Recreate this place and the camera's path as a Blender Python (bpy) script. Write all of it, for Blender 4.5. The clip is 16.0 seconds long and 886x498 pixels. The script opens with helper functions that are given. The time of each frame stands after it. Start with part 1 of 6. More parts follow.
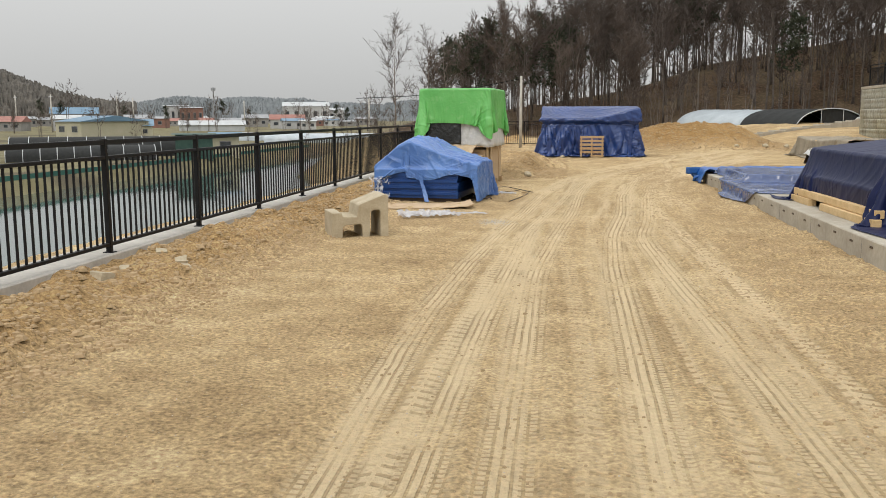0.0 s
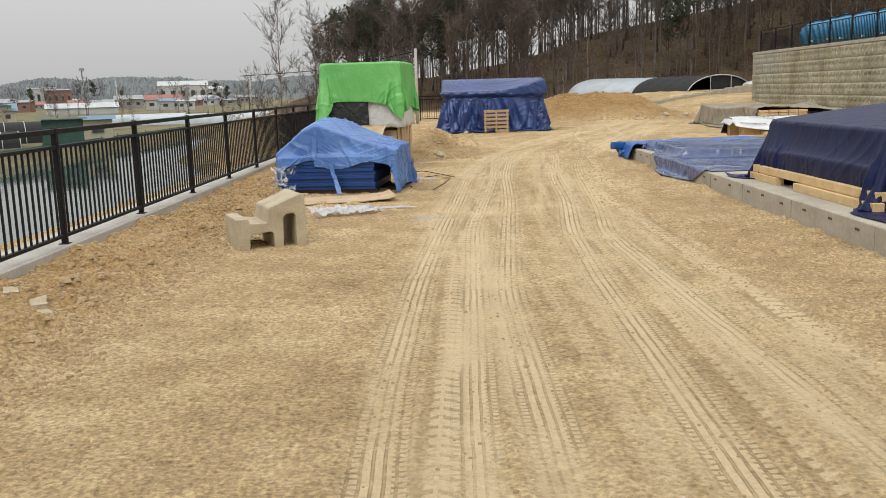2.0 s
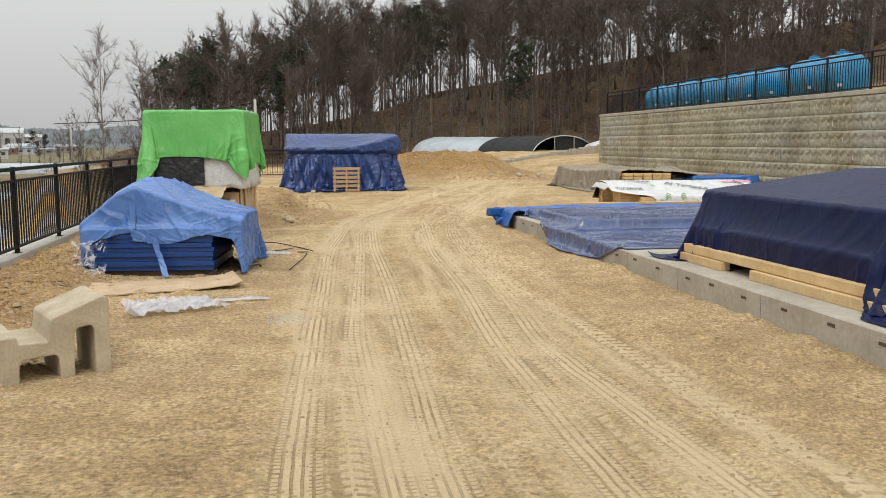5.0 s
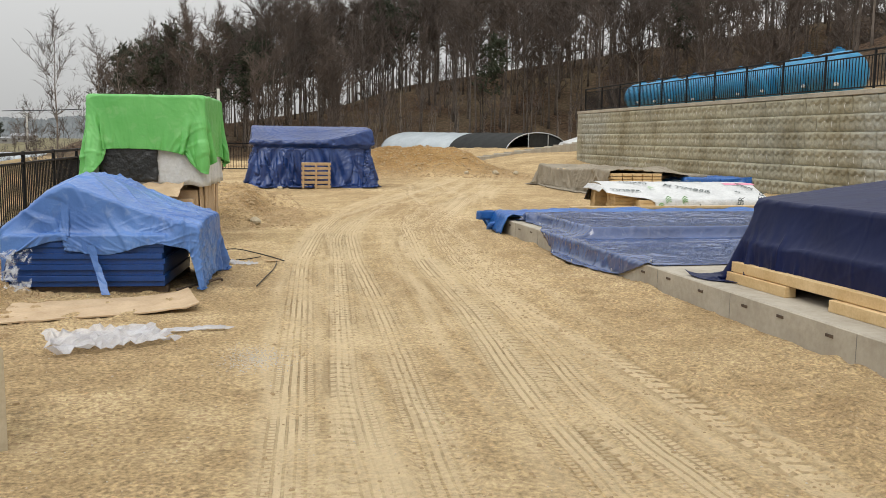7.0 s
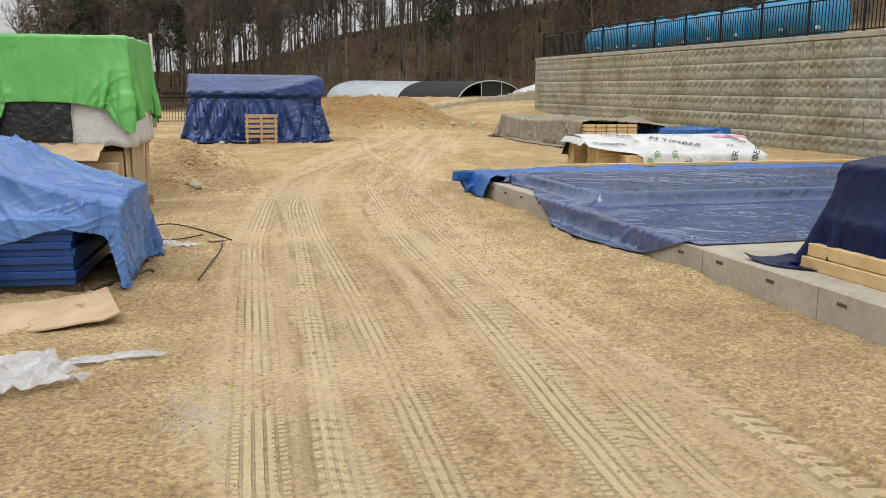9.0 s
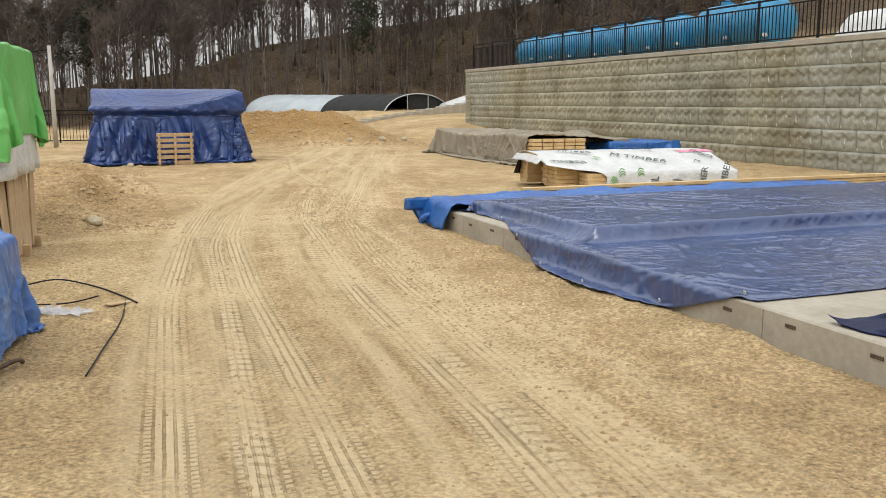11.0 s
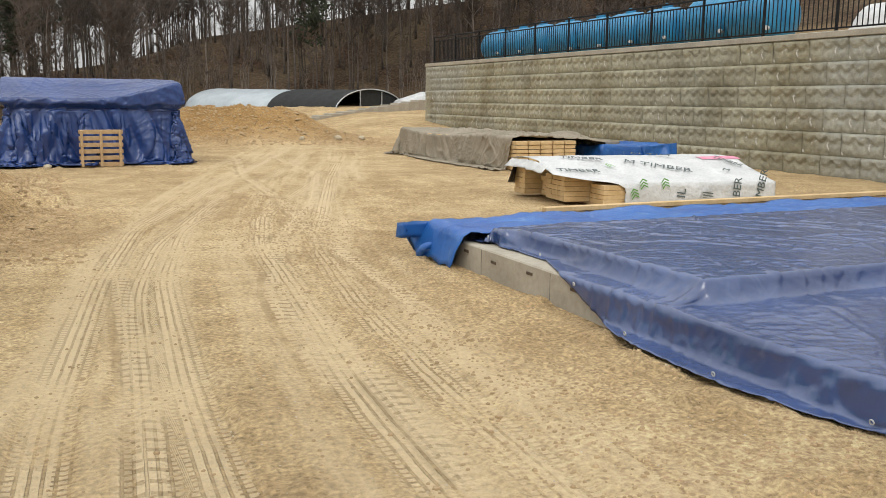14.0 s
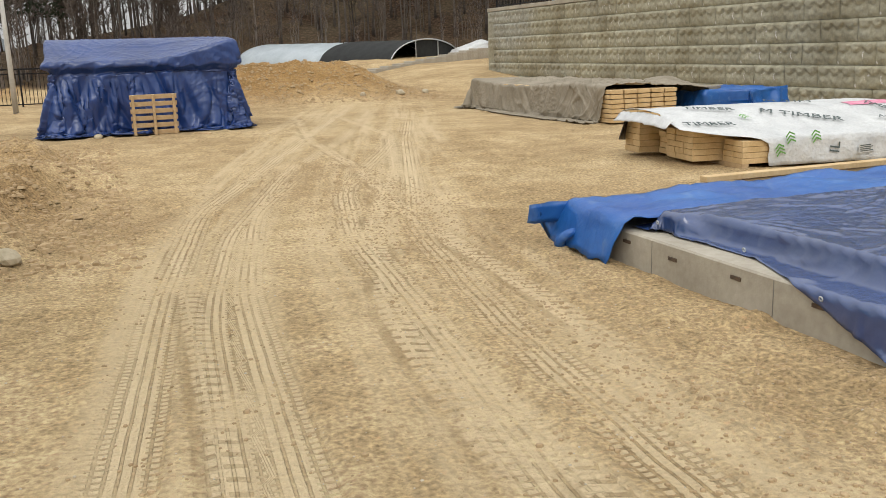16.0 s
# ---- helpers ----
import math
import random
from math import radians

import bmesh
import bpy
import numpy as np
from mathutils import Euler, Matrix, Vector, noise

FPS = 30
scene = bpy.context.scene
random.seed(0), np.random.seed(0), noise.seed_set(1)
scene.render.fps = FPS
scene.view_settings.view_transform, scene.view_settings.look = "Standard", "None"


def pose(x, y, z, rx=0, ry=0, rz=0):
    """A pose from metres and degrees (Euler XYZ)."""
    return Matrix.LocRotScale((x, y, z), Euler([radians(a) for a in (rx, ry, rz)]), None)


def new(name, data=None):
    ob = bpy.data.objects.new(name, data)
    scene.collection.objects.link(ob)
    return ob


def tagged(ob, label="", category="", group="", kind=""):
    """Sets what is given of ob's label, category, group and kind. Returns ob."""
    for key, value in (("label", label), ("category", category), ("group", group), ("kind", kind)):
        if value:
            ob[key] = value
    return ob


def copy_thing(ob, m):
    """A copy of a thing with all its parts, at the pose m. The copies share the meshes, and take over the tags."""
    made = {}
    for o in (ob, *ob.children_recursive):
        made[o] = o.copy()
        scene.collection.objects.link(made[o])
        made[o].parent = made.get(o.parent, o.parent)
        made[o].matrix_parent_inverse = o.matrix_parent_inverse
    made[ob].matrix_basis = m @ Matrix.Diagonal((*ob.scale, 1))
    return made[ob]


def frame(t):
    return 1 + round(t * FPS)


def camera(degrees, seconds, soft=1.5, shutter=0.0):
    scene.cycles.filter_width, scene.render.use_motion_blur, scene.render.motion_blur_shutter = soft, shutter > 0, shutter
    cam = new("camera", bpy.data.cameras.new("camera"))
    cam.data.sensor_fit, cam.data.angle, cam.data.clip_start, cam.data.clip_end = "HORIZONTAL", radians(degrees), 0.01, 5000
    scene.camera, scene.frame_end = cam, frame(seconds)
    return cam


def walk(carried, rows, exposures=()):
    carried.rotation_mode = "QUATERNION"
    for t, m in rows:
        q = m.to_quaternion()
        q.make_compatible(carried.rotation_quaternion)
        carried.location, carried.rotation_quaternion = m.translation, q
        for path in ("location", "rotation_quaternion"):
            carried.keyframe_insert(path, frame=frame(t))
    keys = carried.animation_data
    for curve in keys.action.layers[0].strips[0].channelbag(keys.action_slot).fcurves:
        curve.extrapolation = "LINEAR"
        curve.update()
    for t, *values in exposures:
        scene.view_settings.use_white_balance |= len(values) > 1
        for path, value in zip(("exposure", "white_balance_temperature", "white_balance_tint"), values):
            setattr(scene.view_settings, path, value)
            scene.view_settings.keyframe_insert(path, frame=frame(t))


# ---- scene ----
cam = camera(53.2, 16.0, soft=0.85)
METRES, EYE, TILT, LEAN, TURN = 15.5, 1.5, -1.5, 0.0, 8.0
ROWS = [
    (0.0, 0.0, 0.0, 0.0, -0.01, -6.94, 0.11),
    (0.5, -0.008, 0.033, 0.0043, -4.25, -9.8, -1.09),
    (1.0, -0.0099, 0.0653, 0.0038, -3.9, -10.75, 0.23),
    (1.5, -0.0182, 0.0948, 0.0058, -3.71, -11.0, 0.07),
    (2.0, -0.0274, 0.1255, 0.0071, -7.41, -8.69, 1.78),
    (2.5, -0.0312, 0.156, 0.0087, -8.67, -7.42, 1.56),
    (3.0, -0.0351, 0.1887, 0.0087, -12.01, -5.88, 1.36),
    (3.5, -0.0335, 0.2169, 0.008, -15.95, -6.19, 1.71),
    (4.0, -0.0259, 0.2454, 0.0129, -16.09, -5.85, 1.27),
    (4.5, -0.0245, 0.2766, 0.0131, -16.94, -5.38, 0.97),
    (7.0, -0.0094, 0.421, 0.0153, -20.16, -5.66, -0.16),
    (7.5, -0.0094, 0.4517, 0.0168, -20.69, -6.09, -0.49),
    (8.0, -0.0036, 0.4819, 0.0158, -21.73, -6.41, -0.17),
    (8.5, 0.0046, 0.5173, 0.016, -21.65, -6.12, -0.52),
    (9.0, 0.0105, 0.5503, 0.0187, -23.79, -8.91, 0.18),
    (11.5, 0.0467, 0.7051, 0.0232, -30.17, -8.05, 0.92),
    (12.0, 0.0544, 0.7336, 0.0216, -31.46, -8.57, 1.01),
    (12.5, 0.065, 0.7608, 0.0233, -31.39, -7.85, 0.52),
    (13.0, 0.0731, 0.7917, 0.0243, -32.46, -7.78, 0.33),
    (13.5, 0.0852, 0.8219, 0.0229, -33.63, -8.22, 0.55),
    (14.0, 0.0942, 0.8524, 0.0243, -32.54, -8.33, 0.25),
    (14.5, 0.1005, 0.8832, 0.0268, -32.42, -9.24, 0.92),
    (15.0, 0.1101, 0.9134, 0.0268, -30.6, -8.33, 1.84),
    (15.5, 0.1154, 0.9449, 0.0261, -29.34, -8.82, 1.91),
    (16.0, 0.118, 0.9754, 0.0276, -29.58, -11.47, 2.41),
]
walk(cam, [(t, pose(0, 0, EYE, TILT, LEAN, TURN) @ pose(METRES * x, METRES * y, METRES * z, 90 + pitch, roll, yaw)) for t, x, y, z, yaw, pitch, roll in ROWS],
     exposures=[(0.0, -0.02), (9.0, -0.03), (12.0, 0.08), (16.0, -0.03)])

# ---- world and sun: a bright overcast sky ----
world = bpy.data.worlds.new("overcast")
scene.world = world
world.use_nodes = True
wn, wl = world.node_tree.nodes, world.node_tree.links
wn.clear()
w_out = wn.new("ShaderNodeOutputWorld")
w_bg = wn.new("ShaderNodeBackground")
w_sky = wn.new("ShaderNodeTexSky")
w_sky.sky_type, w_sky.sun_disc = "NISHITA", False
w_sky.sun_elevation, w_sky.sun_rotation = radians(50), radians(200)
w_sky.dust_density, w_sky.air_density = 4.0, 1.0
w_grey = wn.new("ShaderNodeHueSaturation")
w_grey.inputs["Saturation"].default_value = 0.12
w_co = wn.new("ShaderNodeTexCoord")
w_sep = wn.new("ShaderNodeSeparateXYZ")
w_ramp = wn.new("ShaderNodeValToRGB")
w_ramp.color_ramp.elements[0].position, w_ramp.color_ramp.elements[0].color = 0.0, (4.9, 4.95, 4.9, 1)
w_ramp.color_ramp.elements[1].position, w_ramp.color_ramp.elements[1].color = 1.0, (16.5, 16.6, 16.6, 1)
w_mix = wn.new("ShaderNodeMixRGB")
w_mix.inputs[0].default_value = 0.9
w_bg.inputs["Strength"].default_value = 0.11
wl.new(w_sky.outputs[0], w_grey.inputs["Color"])
wl.new(w_co.outputs["Generated"], w_sep.inputs[0])
wl.new(w_sep.outputs["Z"], w_ramp.inputs[0])
wl.new(w_grey.outputs[0], w_mix.inputs[1])
wl.new(w_ramp.outputs[0], w_mix.inputs[2])
wl.new(w_mix.outputs[0], w_bg.inputs["Color"])
wl.new(w_bg.outputs[0], w_out.inputs[0])
sun = new("sun", bpy.data.lights.new("sun", "SUN"))
sun.data.energy, sun.data.angle, sun.data.color = 0.9, radians(25), (1.0, 0.96, 0.9)
sun.matrix_world = pose(0, 0, 60, 40, 0, -20)


# ---- materials ----
def mat(name, rough=0.8, metal=0.0):
    m = bpy.data.materials.new(name)
    m.use_nodes = True
    b = m.node_tree.nodes["Principled BSDF"]
    b.inputs["Roughness"].default_value = rough
    b.inputs["Metallic"].default_value = metal
    return m, m.node_tree.nodes, m.node_tree.links, b


def rgb(c):
    return (c[0], c[1], c[2], 1.0)


def tex(nodes, links, scale, detail=4.0, kind="ShaderNodeTexNoise", coord="Object"):
    co = nodes.new("ShaderNodeTexCoord")
    n = nodes.new(kind)
    n.inputs["Scale"].default_value = scale
    if "Detail" in n.inputs:
        n.inputs["Detail"].default_value = detail
    links.new(co.outputs[coord], n.inputs["Vector"])
    return n


def ramp(nodes, links, src, stops):
    r = nodes.new("ShaderNodeValToRGB")
    e = r.color_ramp.elements
    while len(e) < len(stops):
        e.new(0.5)
    for k, (p, c) in zip(e, stops):
        k.position, k.color = p, rgb(c)
    links.new(src, r.inputs[0])
    return r.outputs["Color"]


def mixc(nodes, links, fac, a, b, blend="MIX"):
    n = nodes.new("ShaderNodeMixRGB")
    n.blend_type = blend
    for sock, v in zip(n.inputs, (fac, a, b)):
        if isinstance(v, bpy.types.NodeSocket):
            links.new(v, sock)
        else:
            sock.default_value = v if isinstance(v, float) else rgb(v)
    return n.outputs[0]


def math_(nodes, links, op, a, b=0.0, c=None):
    n = nodes.new("ShaderNodeMath")
    n.operation = op
    for sock, v in zip(n.inputs, (a, b, c)):
        if v is None:
            continue
        if isinstance(v, bpy.types.NodeSocket):
            links.new(v, sock)
        else:
            sock.default_value = v
    return n.outputs[0]


def bump(nodes, links, bsdf, height, strength=0.4, dist=0.02):
    n = nodes.new("ShaderNodeBump")
    n.inputs["Strength"].default_value, n.inputs["Distance"].default_value = strength, dist
    links.new(height, n.inputs["Height"])
    links.new(n.outputs[0], bsdf.inputs["Normal"])


def plain(name, a, b, scale=6.0, rough=0.8, metal=0.0, bump_scale=60.0, bump_strength=0.25, bump_dist=0.004, spread=(0.35, 0.65), random_value=0.0, fine=0.35):
    """A surface of two tones in broad patches and finer grain, with a fine relief."""
    m, n, l, p = mat(name, rough, metal)
    t1 = tex(n, l, scale, 5.0)
    t2 = tex(n, l, scale * 9, 3.0)
    mixed = math_(n, l, "ADD", math_(n, l, "MULTIPLY", t1.outputs["Fac"], 1 - fine), math_(n, l, "MULTIPLY", t2.outputs["Fac"], fine))
    c = ramp(n, l, mixed, [(spread[0], a), (spread[1], b)])
    if random_value:
        info = n.new("ShaderNodeObjectInfo")
        hsv = n.new("ShaderNodeHueSaturation")
        l.new(math_(n, l, "MULTIPLY_ADD", info.outputs["Random"], random_value, 1 - random_value / 2), hsv.inputs["Value"])
        l.new(c, hsv.inputs["Color"])
        c = hsv.outputs[0]
    l.new(c, p.inputs["Base Color"])
    t3 = tex(n, l, bump_scale, 4.0)
    bump(n, l, p, t3.outputs["Fac"], bump_strength, bump_dist)
    return m


def tarp_material(name, dark, light, worn, rough=0.42, relief=0.8, wear=0.5, gloss=0.55):
    """Woven plastic sheet: tone shifts, scuffed pale patches, creases and a fine weave."""
    m, n, l, p = mat(name, rough)
    p.inputs["Specular IOR Level"].default_value = gloss if rough < 0.6 else 0.2
    p.inputs["Coat Weight"].default_value = 0.15 if rough < 0.3 else 0.0
    p.inputs["Coat Roughness"].default_value = 0.28
    t1 = tex(n, l, 1.6, 6.0)
    c = ramp(n, l, t1.outputs["Fac"], [(0.3, dark), (0.7, light)])
    t2 = tex(n, l, 7.0, 8.0)
    t2.inputs["Distortion"].default_value = 0.8
    scuff = math_(n, l, "SMOOTH_MIN", 1.0, math_(n, l, "MULTIPLY", math_(n, l, "MAXIMUM", math_(n, l, "SUBTRACT", t2.outputs["Fac"], 0.56), 0.0), 5.0), 0.1)
    c = mixc(n, l, math_(n, l, "MULTIPLY", scuff, wear), c, worn)
    l.new(c, p.inputs["Base Color"])
    t3 = tex(n, l, 9.0, 9.0)
    t3.inputs["Roughness"].default_value = 0.62
    stretch = n.new("ShaderNodeMapping")
    co = n.new("ShaderNodeTexCoord")
    l.new(co.outputs["Object"], stretch.inputs["Vector"])
    stretch.inputs["Scale"].default_value = (2.0, 7.0, 5.0)
    stretch.inputs["Rotation"].default_value = (0.3, 0.2, 0.7)
    t4 = n.new("ShaderNodeTexNoise")
    t4.inputs["Scale"].default_value, t4.inputs["Detail"].default_value = 1.0, 6.0
    l.new(stretch.outputs[0], t4.inputs["Vector"])
    ridge = math_(n, l, "ABSOLUTE", math_(n, l, "SUBTRACT", t4.outputs["Fac"], 0.5))
    h = math_(n, l, "ADD", math_(n, l, "MULTIPLY", t3.outputs["Fac"], 0.45), math_(n, l, "MULTIPLY", ridge, 0.8))
    bump(n, l, p, h, relief, 0.06)
    return m


M_steel = plain("black_paint", (0.004, 0.004, 0.0045), (0.009, 0.009, 0.010), 8, 0.5)
M_steel.node_tree.nodes["Principled BSDF"].inputs["Specular IOR Level"].default_value = 0.25
M_conc = plain("cast_concrete", (0.32, 0.285, 0.225), (0.45, 0.41, 0.335), 2.0, 0.85, 0, 40, 0.5, 0.006)
M_conc_pale = plain("pale_concrete", (0.38, 0.36, 0.32), (0.54, 0.51, 0.46), 3.0, 0.85)
M_stair = plain("sandy_concrete", (0.36, 0.30, 0.20), (0.50, 0.43, 0.31), 5.0, 0.9, 0, 50, 0.6, 0.008)
M_timber = plain("sawn_timber", (0.52, 0.35, 0.16), (0.68, 0.50, 0.27), 6.0, 0.7, 0, 90, 0.3, 0.003)
M_pallet = plain("weathered_timber", (0.42, 0.29, 0.15), (0.58, 0.42, 0.25), 9.0, 0.8, 0, 80, 0.4, 0.004)
M_board = plain("blue_panel", (0.004, 0.036, 0.16), (0.007, 0.055, 0.23), 5.0, 0.4)
M_card = plain("cardboard", (0.42, 0.30, 0.18), (0.56, 0.42, 0.27), 4.0, 0.85)
M_black = plain("black_sheet", (0.008, 0.009, 0.009), (0.03, 0.032, 0.032), 3.0, 0.35, 0, 9, 0.8, 0.05)
M_white = plain("white_wrap", (0.50, 0.51, 0.51), (0.66, 0.67, 0.66), 3.0, 0.45, 0, 8, 0.8, 0.05)
M_print = plain("wrap_print", (0.05, 0.07, 0.07), (0.10, 0.13, 0.12), 20, 0.6)
M_printg = plain("wrap_print_green", (0.10, 0.28, 0.05), (0.16, 0.38, 0.08), 20, 0.6)
M_pink = plain("pink_marking", (0.62, 0.16, 0.28), (0.75, 0.35, 0.45), 9, 0.6)
M_navy = tarp_material("navy_tarp", (0.0025, 0.006, 0.040), (0.0045, 0.011, 0.060), (0.015, 0.025, 0.09), 0.46, 0.06, wear=0.04, gloss=0.22)
M_tentblue = tarp_material("dark_blue_tarp", (0.007, 0.028, 0.125), (0.013, 0.048, 0.20), (0.10, 0.15, 0.30), 0.36, 0.18, wear=0.08, gloss=0.7)
M_slabtarp = tarp_material("violet_blue_tarp", (0.015, 0.038, 0.128), (0.029, 0.064, 0.192), (0.18, 0.23, 0.36), 0.22, 0.16, wear=0.15, gloss=1.0)
M_bright = tarp_material("bright_blue_tarp", (0.008, 0.075, 0.31), (0.02, 0.13, 0.42), (0.25, 0.38, 0.56), 0.40, 0.4, wear=0.3)
M_oldblue = tarp_material("worn_blue_tarp", (0.045, 0.12, 0.36), (0.10, 0.22, 0.52), (0.42, 0.50, 0.62), 0.36, 0.3, wear=0.28)
M_green = tarp_material("green_tarp", (0.10, 0.40, 0.085), (0.18, 0.54, 0.15), (0.42, 0.60, 0.32), 0.45, 0.25, wear=0.22)
M_felt = tarp_material("grey_felt_tarp", (0.23, 0.20, 0.15), (0.33, 0.29, 0.225), (0.40, 0.36, 0.30), 0.9, 0.5, wear=0.4)
M_tank = plain("blue_plastic", (0.015, 0.16, 0.33), (0.03, 0.25, 0.45), 3.0, 0.4, 0, 20, 0.1, 0.004)
M_film = plain("greenhouse_film", (0.36, 0.41, 0.44), (0.50, 0.55, 0.58), 1.2, 0.4, 0, 3, 0.4, 0.05)
M_net = plain("black_shade_net", (0.010, 0.011, 0.011), (0.022, 0.024, 0.023), 4.0, 0.85)
M_hoop = plain("galvanised_hoop", (0.45, 0.47, 0.48), (0.6, 0.62, 0.63), 6.0, 0.4, 0.6)
M_rust = plain("rusty_bar", (0.05, 0.035, 0.025), (0.12, 0.08, 0.05), 12.0, 0.8)
M_bark = plain("grey_bark", (0.075, 0.060, 0.050), (0.17, 0.14, 0.118), 3.0, 0.95, 0, 25, 0.6, 0.02, random_value=0.5)
M_bark_pale = plain("pale_bark", (0.14, 0.115, 0.095), (0.24, 0.20, 0.17), 3.0, 0.95, 0, 25, 0.6, 0.02, random_value=0.4)
M_twig = plain("twigs", (0.068, 0.052, 0.042), (0.128, 0.099, 0.082), 1.0, 0.95, random_value=0.5)
M_pine = plain("pine_needles", (0.026, 0.034, 0.018), (0.055, 0.062, 0.036), 1.5, 0.9, random_value=0.4)


# ---- building blocks ----
def part(name, bm, material, parent=None, label="", smooth=False):
    me = bpy.data.meshes.new(name)
    bm.to_mesh(me)
    bm.free()
    me.materials.append(material)
    if smooth:
        me.polygons.foreach_set("use_smooth", [True] * len(me.polygons))
    ob = new(name, me)
    if parent is not None:
        ob.parent = parent
    if label:
        ob["label"] = label
    return ob


def thing(name, m, label, category, group=""):
    e = new(name)
    e.matrix_world = m
    return tagged(e, label, category, group)


def box(bm, x0, x1, y0, y1, z0, z1, bevel=0.0, m=None):
    r = bmesh.ops.create_cube(bm, size=1.0)
    vs = r["verts"]
    for v in vs:
        v.co = Vector((x0 + (v.co.x + 0.5) * (x1 - x0), y0 + (v.co.y + 0.5) * (y1 - y0), z0 + (v.co.z + 0.5) * (z1 - z0)))
    if bevel:
        es = list({e for v in vs for e in v.link_edges})
        vs = bmesh.ops.bevel(bm, geom=es, offset=bevel, segments=1, affect="EDGES")["verts"]
    if m is not None:
        bmesh.ops.transform(bm, matrix=m, verts=list(vs))
    return bm


def tube(bm, points, radii, sides=6):
    """A tube along points, with a radius at each."""
    rings = []
    pts = [Vector(p) for p in points]
    for i, p in enumerate(pts):
        d = (pts[min(i + 1, len(pts) - 1)] - pts[max(i - 1, 0)]).normalized()
        a = d.orthogonal().normalized() if abs(d.z) > 0.9 else d.cross(Vector((0, 0, 1))).normalized()
        b = d.cross(a)
        rings.append([bm.verts.new(p + radii[i] * (math.cos(k * math.tau / sides) * a + math.sin(k * math.tau / sides) * b)) for k in range(sides)])
    for r0, r1 in zip(rings, rings[1:]):
        for k in range(sides):
            bm.faces.new((r0[k], r0[(k + 1) % sides], r1[(k + 1) % sides], r1[k]))
    if sides > 3:
        bm.faces.new(rings[0][::-1])
        bm.faces.new(rings[-1])
    return bm


def sheet(rows):
    """A bmesh of quads from a grid of points."""
    bm = bmesh.new()
    g = [[bm.verts.new(p) for p in r] for r in rows]
    for a, b in zip(g, g[1:]):
        for i in range(len(a) - 1):
            bm.faces.new((a[i], a[i + 1], b[i + 1], b[i]))
    return bm


def nz(x, y, z=0.0):
    return noise.noise(Vector((x, y, z)))


# ---- ground: one sheet from the yard to the horizon ----
def smooth(a, b, x):
    t = np.clip((x - a) / (b - a), 0, 1)
    return t * t * (3 - 2 * t)


def wave_noise(u, v, scale, seed, octaves=4):
    """Smooth value noise on arrays."""
    total, amp, norm = np.zeros_like(u), 1.0, 0.0
    rng = np.random.RandomState(seed)
    table = rng.rand(256, 256)
    for o in range(octaves):
        x, y = u / scale + 17.3 * o, v / scale + 5.1 * o
        xi, yi = np.floor(x).astype(int), np.floor(y).astype(int)
        fx, fy = x - xi, y - yi
        fx, fy = fx * fx * (3 - 2 * fx), fy * fy * (3 - 2 * fy)
        a, b = table[xi % 256, yi % 256], table[(xi + 1) % 256, yi % 256]
        c, d = table[xi % 256, (yi + 1) % 256], table[(xi + 1) % 256, (yi + 1) % 256]
        total += amp * ((a * (1 - fx) + b * fx) * (1 - fy) + (c * (1 - fx) + d * fx) * fy - 0.5)
        norm += amp
        amp, scale = amp * 0.5, scale * 0.5
    return total / norm * 2


FENCE_U, WALL_U, WALL_END, WALL_TOP = -4.6, 14.75, 48.3, 2.98
POND_Z = -3.0


def hill_foot(u):
    """Where the wooded slope begins, by u."""
    return 69 - 0.45 * np.clip(u - 16, 0, 60) + 0.5 * np.clip(-u - 4, 0, 40)


